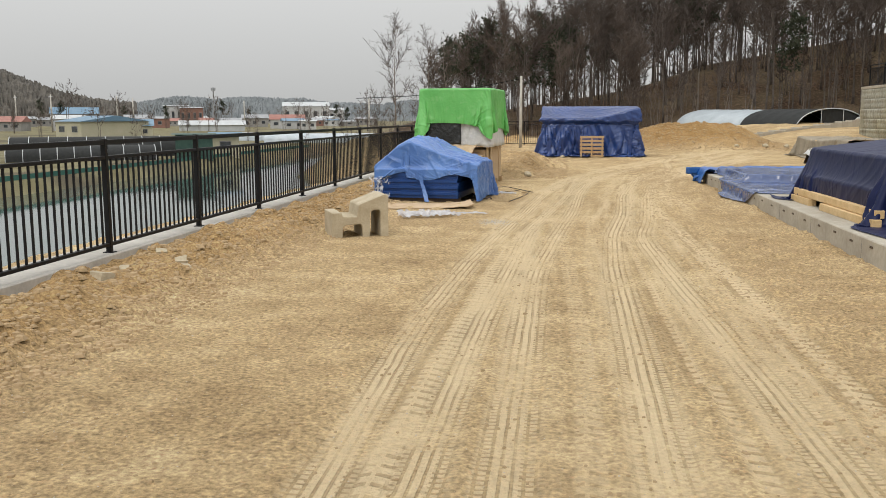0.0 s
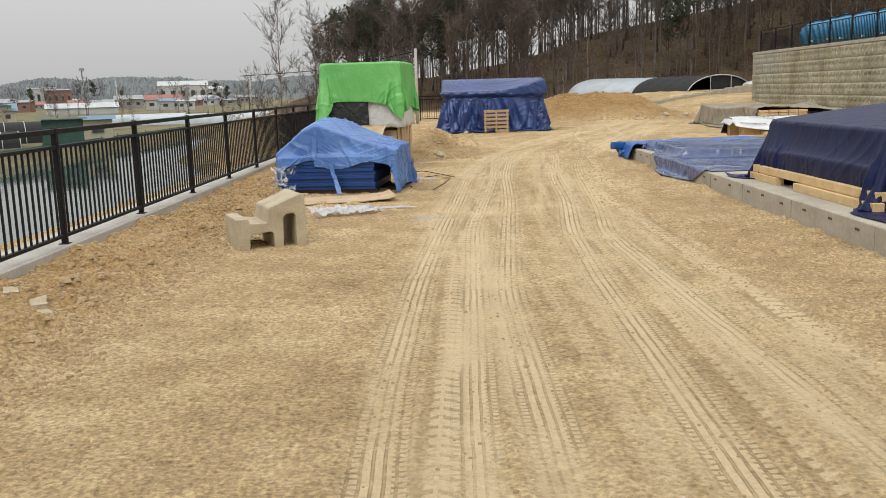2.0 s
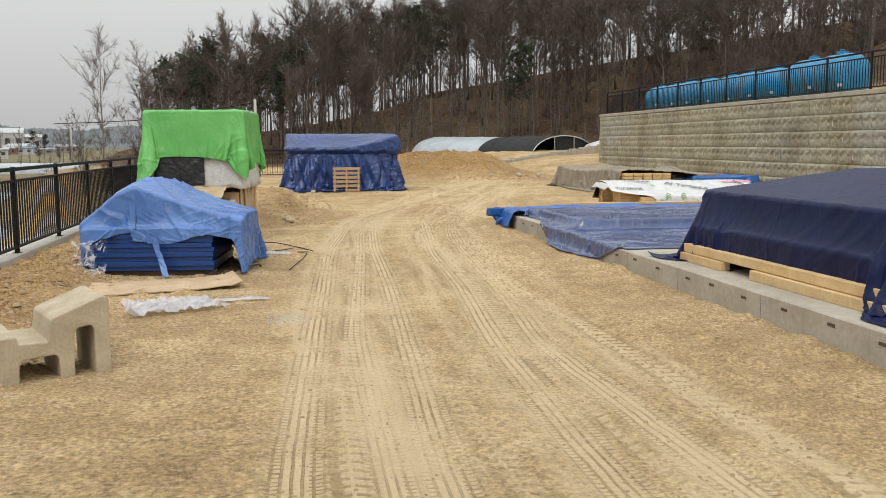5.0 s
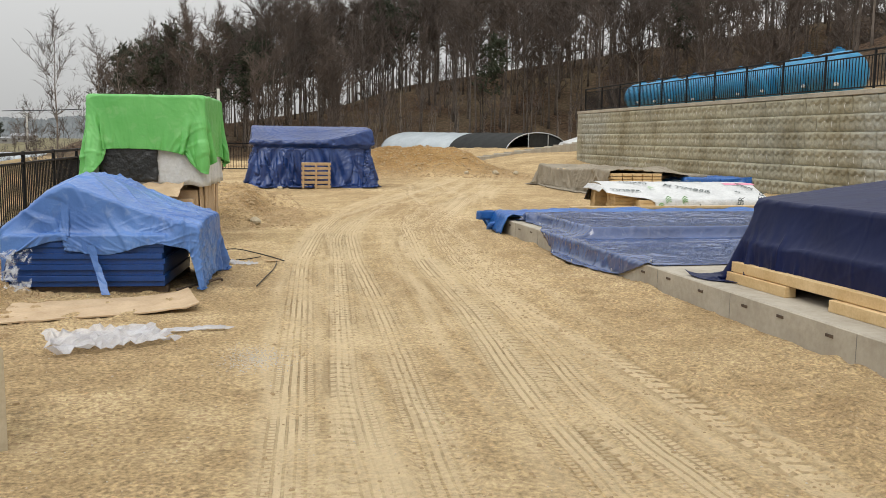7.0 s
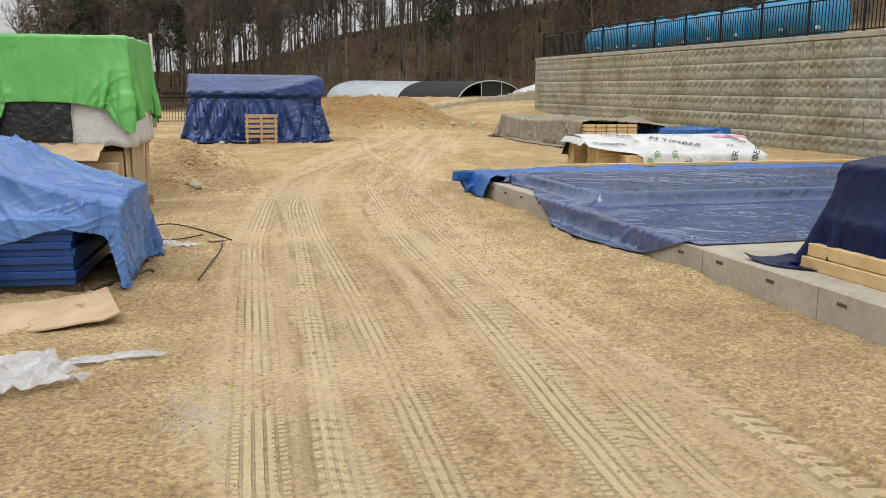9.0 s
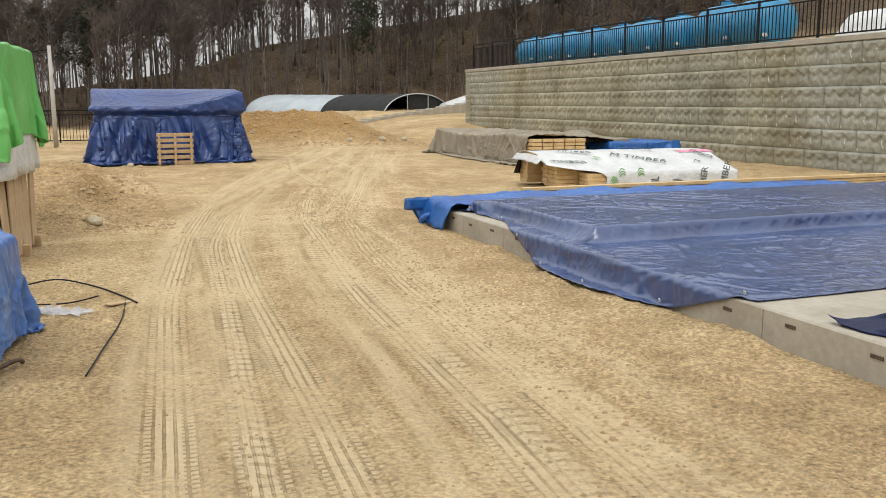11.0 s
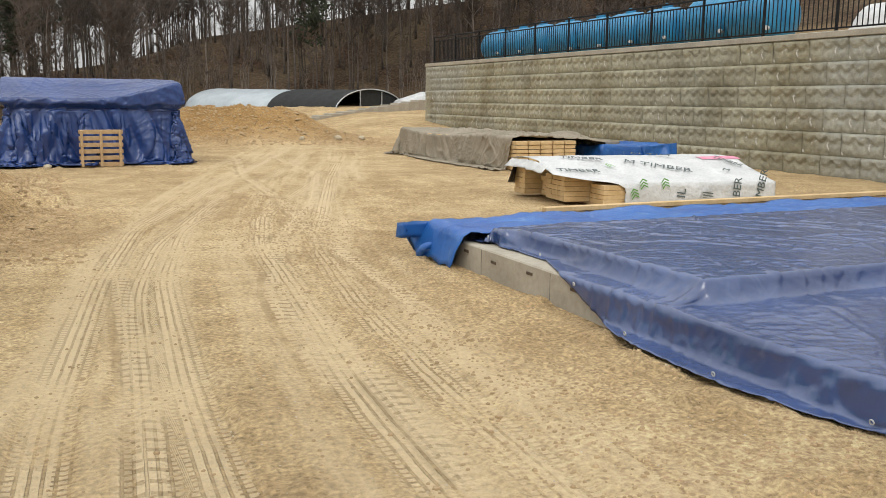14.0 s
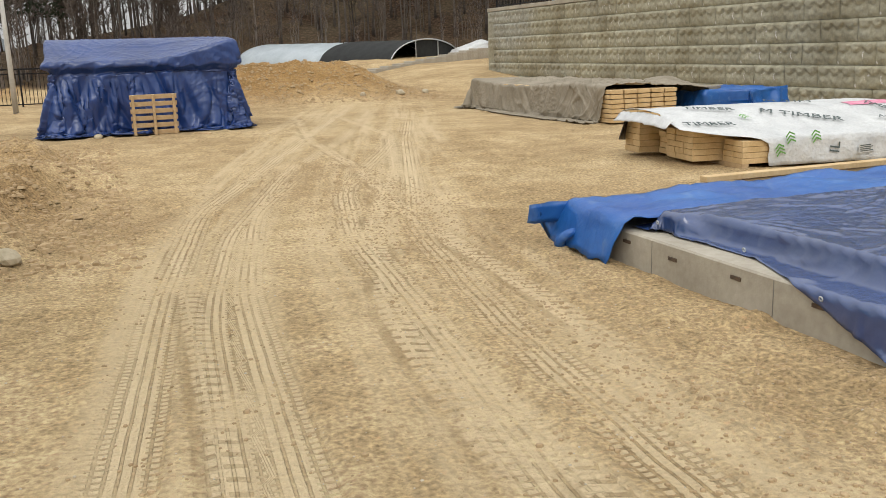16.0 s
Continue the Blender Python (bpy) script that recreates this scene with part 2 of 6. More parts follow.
def terrain(u, v):
    """Heights of the bare land, without the fine relief."""
    z = np.zeros_like(u)
    # the ramp that climbs beside the wall's far end
    z += 0.75 * smooth(38, 52, v) * smooth(8, 15, u) + 0.5 * smooth(52, 66, v) * smooth(4, 12, u)
    # heap of spoil
    z += 1.15 * np.exp(-(((u - 5.6) / 3.3) ** 2) ** 1.4 - (((v - 45.6) / 2.6) ** 2)) * (1 + 0.25 * wave_noise(u, v, 1.6, 3))
    z += 0.35 * np.exp(-(((u - 8.3) / 1.5) ** 2) - (((v - 44.5) / 1.6) ** 2))
    # bank of loose soil along the fence
    crest = 0.17 + 0.06 * wave_noise(u * 0 + 3, v, 2.2, 5)
    z += crest * (1 - 0.75 * smooth(-4.1, -4.4, u)) * smooth(-3.0, -3.75, u) * (1 + 0.4 * wave_noise(u, v, 0.5, 6, 3) * smooth(-4.5, -4.1, u))
    # spread of loose soil before the covered stack
    edge = np.interp(v, (21, 22.5, 24.4, 26.6, 29, 31, 33), (-1.7, -1.1, -0.55, -0.1, -0.2, -0.7, -1.6))
    z += 0.30 * smooth(0.0, -0.9, u - edge + 0.5 * wave_noise(u, v, 0.9, 41, 3)) * smooth(21.0, 23.0, v) * smooth(33.5, 30.5, v) * (1 + 0.6 * wave_noise(u, v, 1.1, 42, 3))
    # fall beyond the fence to the pond, and the low valley on its far side
    down = smooth(-5.5, -9.5, u) * (1 - smooth(58, 70, v) * smooth(-24, -16, u))
    z += (POND_Z - 1.1 - 0.17) * down + 2.1 * smooth(-30, -33.5, u) + 0.7 * smooth(-60, -150, u)
    # terrace above the wall
    up = smooth(WALL_U + 0.12, WALL_U + 0.2, u) * smooth(WALL_END + 0.12, WALL_END - 0.05, v)
    z = z * (1 - up) + (WALL_TOP + 0.02) * up
    # wooded slope
    d = v - hill_foot(u)
    ridge = np.clip(4.6 + (u - 8) * 0.16, 1.5, 16)
    h = ridge * smooth(0, 26, d) - 3.0 * smooth(30, 60, d)
    edge = smooth(-30, -9, u + 0.12 * (v - 70))
    z = z + h * edge * (1 - up) + np.where(up > 0, np.clip(u - 21, 0, 40) * 0.4 * up, 0)
    return z


def track_fields(u, v):
    """Tyre tracks: for two layers, offset across, way along, and weight."""
    vv = np.linspace(-2, 60, 621)
    def line(pts):
        p = np.array(pts)
        k = np.interp(vv, p[:, 1], p[:, 0])
        for _ in range(30):
            k[1:-1] = (k[:-2] + 2 * k[1:-1] + k[2:]) / 4
        return k
    layers = []
    for tracks in TRACKS:
        a_, s_, w_ = np.zeros_like(u), np.zeros_like(u), np.zeros_like(u)
        best = np.full_like(u, 1e9)
        for width, strength, lo, hi, pts in tracks:
            cu = np.interp(v, vv, line(pts))
            slope = np.gradient(line(pts), vv)
            sl = np.interp(v, vv, slope)
            a = (u - cu) / np.sqrt(1 + sl * sl)
            way = np.interp(v, vv, np.concatenate([[0], np.cumsum(np.hypot(np.diff(line(pts)), np.diff(vv)))])) + (u - cu) * sl
            w = smooth(width * 0.5 + 0.05, width * 0.5 - 0.03, np.abs(a)) * strength * smooth(lo - 0.6, lo + 0.6, v) * smooth(hi + 1.5, hi - 1.5, v)
            take = np.abs(a) < best
            best = np.where(take, np.abs(a), best)
            a_, s_, w_ = np.where(take, a / width, a_), np.where(take, way, s_), np.where(take, w, w_)
        layers.append((a_, s_, w_))
    mid = line([(0.3, -2), (0.3, 9), (0.35, 13), (0.75, 18), (1.3, 22), (2.4, 26), (4.4, 32), (6.5, 38), (10, 48)])
    cu, sl = np.interp(v, vv, mid), np.interp(v, vv, np.gradient(mid, vv))
    a = (u - cu) / np.sqrt(1 + sl * sl)
    way = np.interp(v, vv, np.concatenate([[0], np.cumsum(np.hypot(np.diff(mid), np.diff(vv)))])) + (u - cu) * sl
    half = 1.55 + 0.25 * smooth(22, 30, v)
    core = 1 - 0.8 * np.exp(-(((a + 0.30) / 0.20) ** 2)) - 0.5 * np.exp(-(((a - 0.42) / 0.12) ** 2))
    layers.append((a, way, core * smooth(half, half - 0.25, np.abs(a) + 0.12 * wave_noise(u, v, 0.7, 31)) * smooth(46, 34, v)))
    return layers


TRACKS = [
    [
        (0.26, 1.0, -2, 40, [(-1.0, -2), (-0.98, 3.2), (-1.07, 6.2), (-1.0, 9), (-0.75, 13), (-0.45, 17.6), (0.0, 21), (0.6, 24.2), (1.5, 26.5), (3.2, 31), (5.5, 37), (9, 46)]),
        (0.24, 0.9, -2, 38, [(-0.6, -2), (-0.62, 6), (-0.5, 11.7), (-0.3, 14), (0.05, 18), (0.25, 20.5), (0.75, 23), (2.0, 26.7), (4.0, 31), (6.2, 37), (10, 46)]),
        (0.26, 0.9, -2, 26, [(-0.15, -2), (-0.25, 4), (-0.3, 8.6), (-0.1, 11.7), (0.1, 14.5), (0.25, 18), (0.5, 21), (1.1, 24), (2.4, 27)]),
        (0.28, 1.0, -2, 30, [(0.40, -2), (0.45, 4), (0.5, 9), (0.6, 11.4), (0.9, 14.2), (1.1, 17.6), (1.4, 20), (1.7, 22.5), (2.3, 25), (3.7, 28), (5, 31)]),
        (0.28, 0.95, -2, 34, [(1.25, -2), (1.2, 4), (1.0, 9), (0.95, 11.4), (1.2, 13.3), (1.55, 17.5), (1.8, 19.8), (2.3, 22.6), (3.0, 24.6), (4.8, 30), (7, 36)]),
    ],
    [
        (0.22, 0.9, -2, 15, [(1.62, -2), (1.58, 6), (1.5, 11), (1.45, 16)]),
        (0.2, 0.4, -2, 17, [(0.05, -2), (0.12, 5), (-0.02, 10), (-0.55, 17)]),
        (0.2, 0.75, -2, 22, [(-0.82, -2), (-0.8, 5), (-0.72, 10), (-0.05, 17), (0.2, 22)]),
        (0.2, 0.75, -2, 20, [(0.85, -2), (0.8, 5), (0.75, 11), (1.25, 18), (1.8, 24)]),
        (0.24, 0.9, 18, 36, [(0.8, 16), (1.2, 20), (2.0, 23), (3.35, 26.3), (4.8, 31), (5.2, 36)]),
        (0.24, 0.9, 19, 36, [(1.9, 16), (2.2, 20), (2.4, 23), (2.9, 26.3), (3.3, 31), (4.2, 36)]),
    ],
]


def lines(spans):
    out = [spans[0][0]]
    for a, b, step in spans:
        n = max(1, round((b - a) / step))
        out += [a + (b - a) * (k + 1) / n for k in range(n)]
    return np.array(out)


def ramp_patch(u, v):
    """Where the surface has been churned up: patches that the lanes leave."""
    return smooth(0.0, 0.25, wave_noise(u, v * 0.5, 1.7, 52, 3) + 0.35 * smooth(1.2, 2.2, u) + 0.15 * smooth(-1.3, -2.2, u))


gu = lines([(-900, -200, 50), (-200, -60, 7), (-60, -14, 1.6), (-14, -5.2, 0.5), (-5.2, -2.6, 0.05), (-2.6, 3.2, 0.036), (3.2, 6, 0.1), (6, 14.7, 0.22), (14.7, 15.1, 0.08), (15.1, 40, 1.0), (40, 100, 4), (100, 900, 80)])
gv = lines([(-200, -20, 30), (-20, 1.5, 0.9), (1.5, 12, 0.045), (12, 26, 0.055), (26, 38, 0.1), (38, 50, 0.22), (50, 100, 0.9), (100, 200, 6), (200, 1200, 60)])
GU, GV = np.meshgrid(gu, gv)
GZ = terrain(GU, GV)
yard = smooth(-6.0, -4.8, GU) * smooth(15.2, 14.4, GU) * smooth(60, 40, GV) * smooth(-20, -3, GV)
layers = track_fields(GU, GV)
press = np.maximum(layers[0][2], layers[1][2]) * yard
rough = wave_noise(GU, GV, 0.35, 11, 4)
clods = np.clip(wave_noise(GU, GV, 0.16, 12, 2), 0, 1)
bank = smooth(-3.0, -3.6, GU) * smooth(-5.0, -4.3, GU)
heap = np.exp(-((((GU - 5.9) / 3.9) ** 2) ** 2) - (((GV - 45.0) / 3.3) ** 2) ** 2)
spoil = smooth(0.1, -0.8, GU - np.interp(GV, (21, 22.5, 24.4, 26.6, 29, 31, 33), (-1.7, -1.1, -0.55, -0.1, -0.2, -0.7, -1.6))) * smooth(21.0, 23.0, GV) * smooth(33.5, 30.5, GV) * smooth(-4.2, -3.6, GU)
# bank and heap: browner soil; spoil: same soil, its shadows put into colour
bank = np.maximum(np.maximum(bank * 0.85, heap * 1.25), spoil * 0.45)
right = smooth(1.5, 2.4, GU) * smooth(36, 28, GV)
churn = np.clip(wave_noise(GU, GV * 0.6, 0.15, 51, 2), 0, 1) ** 1.2 * ramp_patch(GU, GV)
GZ = GZ + yard * (0.010 * rough + 0.02 * wave_noise(GU, GV, 3.0, 13, 2) * smooth(6, 1, np.abs(GU)) + (0.022 * right + 0.11 * bank + 0.010) * clods * (1 - 0.8 * press) - 0.016 * press + 0.06 * churn * (1 - 0.85 * press))
GZ = GZ + (1 - yard) * 0.05 * rough * (np.abs(GU) < 80)

leaf = smooth(-3, 3, GV - hill_foot(GU) + 2.5 * wave_noise(GU, GV, 6, 21)) * smooth(-34, -12, GU + 0.12 * (GV - 70))
leaf = np.maximum(leaf, smooth(22, 24, GU) * (GV < 70))
grass = smooth(-12, -22, GU) * (1 - leaf)
pale = smooth(-4.35, -4.5, GU) * smooth(-5.4, -5.2, GU) * (np.abs(GV - 20) < 60)

me = bpy.data.meshes.new("ground")
nu, nv = len(gu), len(gv)
me.vertices.add(nu * nv)
me.vertices.foreach_set("co", np.stack([GU, GV, GZ], -1).astype(np.float32).ravel())
ids = np.arange(nu * nv).reshape(nv, nu)
quads = np.stack([ids[:-1, :-1], ids[:-1, 1:], ids[1:, 1:], ids[1:, :-1]], -1).reshape(-1)
me.loops.add(len(quads))
me.loops.foreach_set("vertex_index", quads.astype(np.int32))
me.polygons.add(len(quads) // 4)
me.polygons.foreach_set("loop_start", np.arange(0, len(quads), 4, dtype=np.int32))
me.polygons.foreach_set("use_smooth", np.ones(len(quads) // 4, dtype=bool))
me.update(calc_edges=True)
for key, values in (("track_a", layers[0]), ("track_b", layers[1]), ("road", layers[2]), ("zone", (leaf, grass, bank))):
    at = me.attributes.new(key, "FLOAT_VECTOR", "POINT")
    at.data.foreach_set("vector", np.stack(values, -1).astype(np.float32).ravel())


def ground_material():
    m, n, l, p = mat("sandy_soil", 0.95)
    p.inputs["Specular IOR Level"].default_value = 0.15
    broad = tex(n, l, 0.35, 5.0)
    mid = tex(n, l, 2.4, 6.0)
    fine = tex(n, l, 38.0, 5.0)
    peb = tex(n, l, 26.0, 0.0, "ShaderNodeTexVoronoi")
    soil = ramp(n, l, math_(n, l, "ADD", math_(n, l, "MULTIPLY", broad.outputs["Fac"], 0.55), math_(n, l, "MULTIPLY", mid.outputs["Fac"], 0.45)),
                [(0.36, (0.385, 0.27, 0.145)), (0.5, (0.495, 0.362, 0.20)), (0.63, (0.60, 0.46, 0.272))])
    # fine grain of the soil, with small crumb shadows painted into it
    soil = mixc(n, l, 0.8, soil, ramp(n, l, fine.outputs["Fac"], [(0.3, (0.25, 0.25, 0.25)), (0.7, (0.76, 0.76, 0.74))]), "OVERLAY")
    blot = ramp_fac(n, l, tex(n, l, 0.9, 6.0).outputs["Fac"], 0.42, 0.62)
    soil = mixc(n, l, math_(n, l, "MULTIPLY", blot, 0.45), soil, mixc(n, l, 1.0, soil, (0.74, 0.71, 0.66), "MULTIPLY"))
    # lumpy tone; its dark hollows also hold crumb shade as colour
    lump = tex(n, l, 16.0, 8.0)
    lump.inputs["Roughness"].default_value = 0.7
    soil = mixc(n, l, 0.62, soil, ramp(n, l, lump.outputs["Fac"], [(0.32, (0.22, 0.22, 0.21)), (0.5, (0.5, 0.5, 0.5)), (0.70, (0.72, 0.72, 0.72))]), "OVERLAY")
    # scattered pale grit
    grit = math_(n, l, "MULTIPLY", math_(n, l, "LESS_THAN", peb.outputs["Distance"], 0.13), math_(n, l, "GREATER_THAN", tex(n, l, 9.0, 2.0).outputs["Fac"], 0.52))
    soil = mixc(n, l, math_(n, l, "MULTIPLY", grit, 0.6), soil, (0.52, 0.45, 0.34))
    height = math_(n, l, "ADD", math_(n, l, "MULTIPLY", mid.outputs["Fac"], 0.8), math_(n, l, "MULTIPLY", fine.outputs["Fac"], 0.7))
    height = math_(n, l, "ADD", math_(n, l, "ADD", height, math_(n, l, "MULTIPLY", grit, 0.3)), math_(n, l, "MULTIPLY", lump.outputs["Fac"], 0.9))
    # the driven lane: pale dust in long streaks
    at = n.new("ShaderNodeAttribute")
    at.attribute_name = "road"
    s = n.new("ShaderNodeSeparateXYZ")
    l.new(at.outputs["Vector"], s.inputs[0])
    lane = s.outputs["Z"]
    streaks = None
    for across, along, share in ((3.2, 0.16, 0.62), (12.0, 0.5, 0.38)):
        cv = n.new("ShaderNodeCombineXYZ")
        l.new(math_(n, l, "MULTIPLY", s.outputs["X"], across), cv.inputs[0])
        l.new(math_(n, l, "MULTIPLY", s.outputs["Y"], along), cv.inputs[1])
        t = n.new("ShaderNodeTexNoise")
        t.inputs["Scale"].default_value, t.inputs["Detail"].default_value = 1.0, 4.0
        l.new(cv.outputs[0], t.inputs["Vector"])
        part_ = math_(n, l, "MULTIPLY", t.outputs["Fac"], share)
        streaks = part_ if streaks is None else math_(n, l, "ADD", streaks, part_)
    dust = math_(n, l, "MULTIPLY", ramp_fac(n, l, streaks, 0.42, 0.60), lane)
    soil = mixc(n, l, math_(n, l, "MULTIPLY", dust, 0.72), soil, (0.67, 0.53, 0.33))
    height = math_(n, l, "ADD", height, math_(n, l, "MULTIPLY", math_(n, l, "MULTIPLY", streaks, lane), 1.1))
    # pressed tyre tracks: ribs along the way, cut by lugs across it
    for key, pitch, ribs, middle, dark in (("track_a", 0.050, 5.0, 0.24, 0.30), ("track_b", 0.115, 1.0, 0.05, 0.55)):
        at = n.new("ShaderNodeAttribute")
        at.attribute_name = key
        s = n.new("ShaderNodeSeparateXYZ")
        l.new(at.outputs["Vector"], s.inputs[0])
        wob = math_(n, l, "MULTIPLY", tex(n, l, 3.0, 6.0).outputs["Fac"], 5.0)
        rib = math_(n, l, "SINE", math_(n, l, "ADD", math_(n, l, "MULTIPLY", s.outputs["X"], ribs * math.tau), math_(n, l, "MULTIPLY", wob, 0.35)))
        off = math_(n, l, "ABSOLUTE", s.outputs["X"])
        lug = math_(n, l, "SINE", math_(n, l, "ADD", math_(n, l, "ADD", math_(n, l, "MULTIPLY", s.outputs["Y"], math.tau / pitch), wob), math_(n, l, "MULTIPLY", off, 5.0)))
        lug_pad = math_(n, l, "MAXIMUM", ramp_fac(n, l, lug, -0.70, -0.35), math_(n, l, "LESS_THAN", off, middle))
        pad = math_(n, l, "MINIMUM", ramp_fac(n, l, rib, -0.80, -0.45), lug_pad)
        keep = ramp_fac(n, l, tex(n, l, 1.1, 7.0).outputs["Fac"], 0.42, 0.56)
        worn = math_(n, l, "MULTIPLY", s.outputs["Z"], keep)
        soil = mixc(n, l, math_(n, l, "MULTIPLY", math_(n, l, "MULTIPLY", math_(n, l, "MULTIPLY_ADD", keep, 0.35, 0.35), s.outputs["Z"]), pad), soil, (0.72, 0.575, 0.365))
        # grooves between the pads: their shade is put into the soil colour
        groove_shade = math_(n, l, "MULTIPLY", math_(n, l, "SUBTRACT", 1.0, pad), worn)
        soil = mixc(n, l, math_(n, l, "MULTIPLY", groove_shade, dark), soil, (0.30, 0.21, 0.11))
        height = math_(n, l, "ADD", height, math_(n, l, "MULTIPLY", math_(n, l, "MULTIPLY", pad, worn), 0.34))
    # leaf litter and grass beyond
    zone = n.new("ShaderNodeAttribute")
    zone.attribute_name = "zone"
    zs = n.new("ShaderNodeSeparateXYZ")
    l.new(zone.outputs["Vector"], zs.inputs[0])
    lit = tex(n, l, 5.0, 6.0)
    litter = ramp(n, l, lit.outputs["Fac"], [(0.3, (0.03, 0.019, 0.012)), (0.5, (0.07, 0.043, 0.026)), (0.68, (0.16, 0.10, 0.062))])
    litter = mixc(n, l, ramp_fac(n, l, tex(n, l, 0.25, 4.0).outputs["Fac"], 0.4, 0.65), litter, mixc(n, l, 0.35, litter, (0.22, 0.18, 0.11)))
    gr = ramp(n, l, tex(n, l, 0.12, 6.0).outputs["Fac"], [(0.35, (0.15, 0.13, 0.07)), (0.5, (0.21, 0.19, 0.11)), (0.65, (0.11, 0.095, 0.065))])
    soil = mixc(n, l, zs.outputs["Y"], soil, gr)
    soil = mixc(n, l, zs.outputs["X"], soil, litter)
    # browner earth on bank and heap, painted shadow on the loose spread
    soil = mixc(n, l, math_(n, l, "MULTIPLY", zs.outputs["Z"], 0.8), soil, mixc(n, l, 1.0, soil, (0.68, 0.56, 0.40), "MULTIPLY"))
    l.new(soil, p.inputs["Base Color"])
    bump(n, l, p, height, 1.0, 0.042)
    return m


def ramp_fac(n, l, src, lo, hi):
    r = n.new("ShaderNodeMapRange")
    r.inputs["From Min"].default_value, r.inputs["From Max"].default_value = lo, hi
    l.new(src, r.inputs["Value"])
    return r.outputs[0]


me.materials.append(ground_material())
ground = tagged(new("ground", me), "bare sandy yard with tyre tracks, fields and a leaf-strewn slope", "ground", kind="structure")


def ground_z(u, v):
    i = min(max(int(np.searchsorted(gu, u)), 1), nu - 1)
    j = min(max(int(np.searchsorted(gv, v)), 1), nv - 1)
    fu, fv = (u - gu[i - 1]) / (gu[i] - gu[i - 1]), (v - gv[j - 1]) / (gv[j] - gv[j - 1])
    a, b, c, d = GZ[j - 1, i - 1], GZ[j - 1, i], GZ[j, i - 1], GZ[j, i]
    return float((a * (1 - fu) + b * fu) * (1 - fv) + (c * (1 - fu) + d * fu) * fv)


# pond
m_water, n_, l_, p_ = mat("pond_water", 0.06)
p_.inputs["Base Color"].default_value = (0.07, 0.105, 0.095, 1)
t_ = tex(n_, l_, 0.9, 3.0)
bump(n_, l_, p_, t_.outputs["Fac"], 0.05, 0.03)
pond = sheet([[(-36 + 26 * i / 8, -30 + 150 * j / 8, POND_Z) for i in range(9)] for j in range(9)])
tagged(part("pond", pond, m_water), "still grey-green pond water below the fence", "water", kind="structure")

# ---- retaining wall of cast blocks ----
COURSE, BLOCK = 0.487, 1.03
bm = bmesh.new()
box(bm, WALL_U + 0.06, WALL_U + 0.45, -14, WALL_END, -0.4, WALL_TOP - 0.05)
box(bm, WALL_U + 0.45, WALL_U + 14, WALL_END - 0.36, WALL_END - 0.02, -0.4, WALL_TOP - 0.05)
wall = tagged(part("retaining_wall", bm, M_conc), "grey concrete block retaining wall with scalloped split faces", "wall", kind="structure")
bm = bmesh.new()
box(bm, WALL_U - 0.02, WALL_U + 0.5, -14, WALL_END, 2.878, WALL_TOP + 0.03, 0.012)
part("coping", bm, M_conc, wall, "flat concrete coping")

M_block = plain("split_block", (0.285, 0.282, 0.235), (0.40, 0.395, 0.335), 1.1, 0.92, 0, 30, 0.7, 0.015, random_value=0.16)
bn, bl_ = M_block.node_tree.nodes, M_block.node_tree.links
bp = bn["Principled BSDF"]
src = bp.inputs["Base Color"].links[0].from_socket
lime = ramp_fac(bn, bl_, tex(bn, bl_, 5.0, 5.0, coord="Object").outputs["Fac"], 0.66, 0.70)
info = bn.new("ShaderNodeObjectInfo")
lime = math_(bn, bl_, "MULTIPLY", lime, math_(bn, bl_, "GREATER_THAN", info.outputs["Random"], 0.55))
geo = bn.new("ShaderNodeNewGeometry")


def wall_noise(scale, detail):
    t = bn.new("ShaderNodeTexNoise")
    t.inputs["Scale"].default_value, t.inputs["Detail"].default_value = scale, detail
    bl_.new(geo.outputs["Position"], t.inputs["Vector"])
    return t.outputs["Fac"]


# batches of block in greyer and yellower grey, damp runs, lime at the joints
src = mixc(bn, bl_, ramp_fac(bn, bl_, wall_noise(0.16, 1.0), 0.46, 0.54), src, mixc(bn, bl_, 1.0, src, (1.05, 1.0, 0.87), "MULTIPLY"))
src = mixc(bn, bl_, ramp_fac(bn, bl_, wall_noise(0.55, 5.0), 0.48, 0.70), src, mixc(bn, bl_, 1.0, src, (0.66, 0.62, 0.54), "MULTIPLY"))
src = mixc(bn, bl_, 0.45, src, ramp(bn, bl_, wall_noise(9.0, 7.0), [(0.3, (0.3, 0.3, 0.3)), (0.7, (0.7, 0.7, 0.7))]), "OVERLAY")
bl_.new(mixc(bn, bl_, lime, src, (0.66, 0.64, 0.60)), bp.inputs["Base Color"])


def split_face(seed, height):
    """A cast block: chamfered rim round two scalloped, roughly split lobes."""
    rows = []
    nx, nz_ = 26, 13
    for j in range(nz_ + 1):
        g = j / nz_
        row = []
        for i in range(nx + 1):
            f = i / nx
            y, z = 0.004 + f * (BLOCK - 0.008), 0.004 + g * (height - 0.008)
            rim = min(1.0, min(f, 1 - f) * 24) * min(1.0, min(g, 1 - g) * 14)
            arc = abs(math.sin(f * math.pi * 3 + 0.2 * nz(f * 3, seed, 2)))
            edge = 0.80 - 0.26 * arc + 0.05 * nz(f * 6, seed)
            over = min(1.0, max(0.0, (g - edge) / 0.06))
            belly = math.sin(math.pi * min(1.0, g / max(0.2, edge))) * (0.4 + 0.6 * arc)
            row.append((-(0.010 + 0.008 * rim + rim * (0.052 * over + 0.040 * (1 - over) * belly + 0.018 * nz(f * 5 + seed, g * 4, seed) + 0.014 * nz(f * 13 + seed, g * 9, seed))), y, z))
        rows.append(row)
    bm = sheet(rows)
    return bm


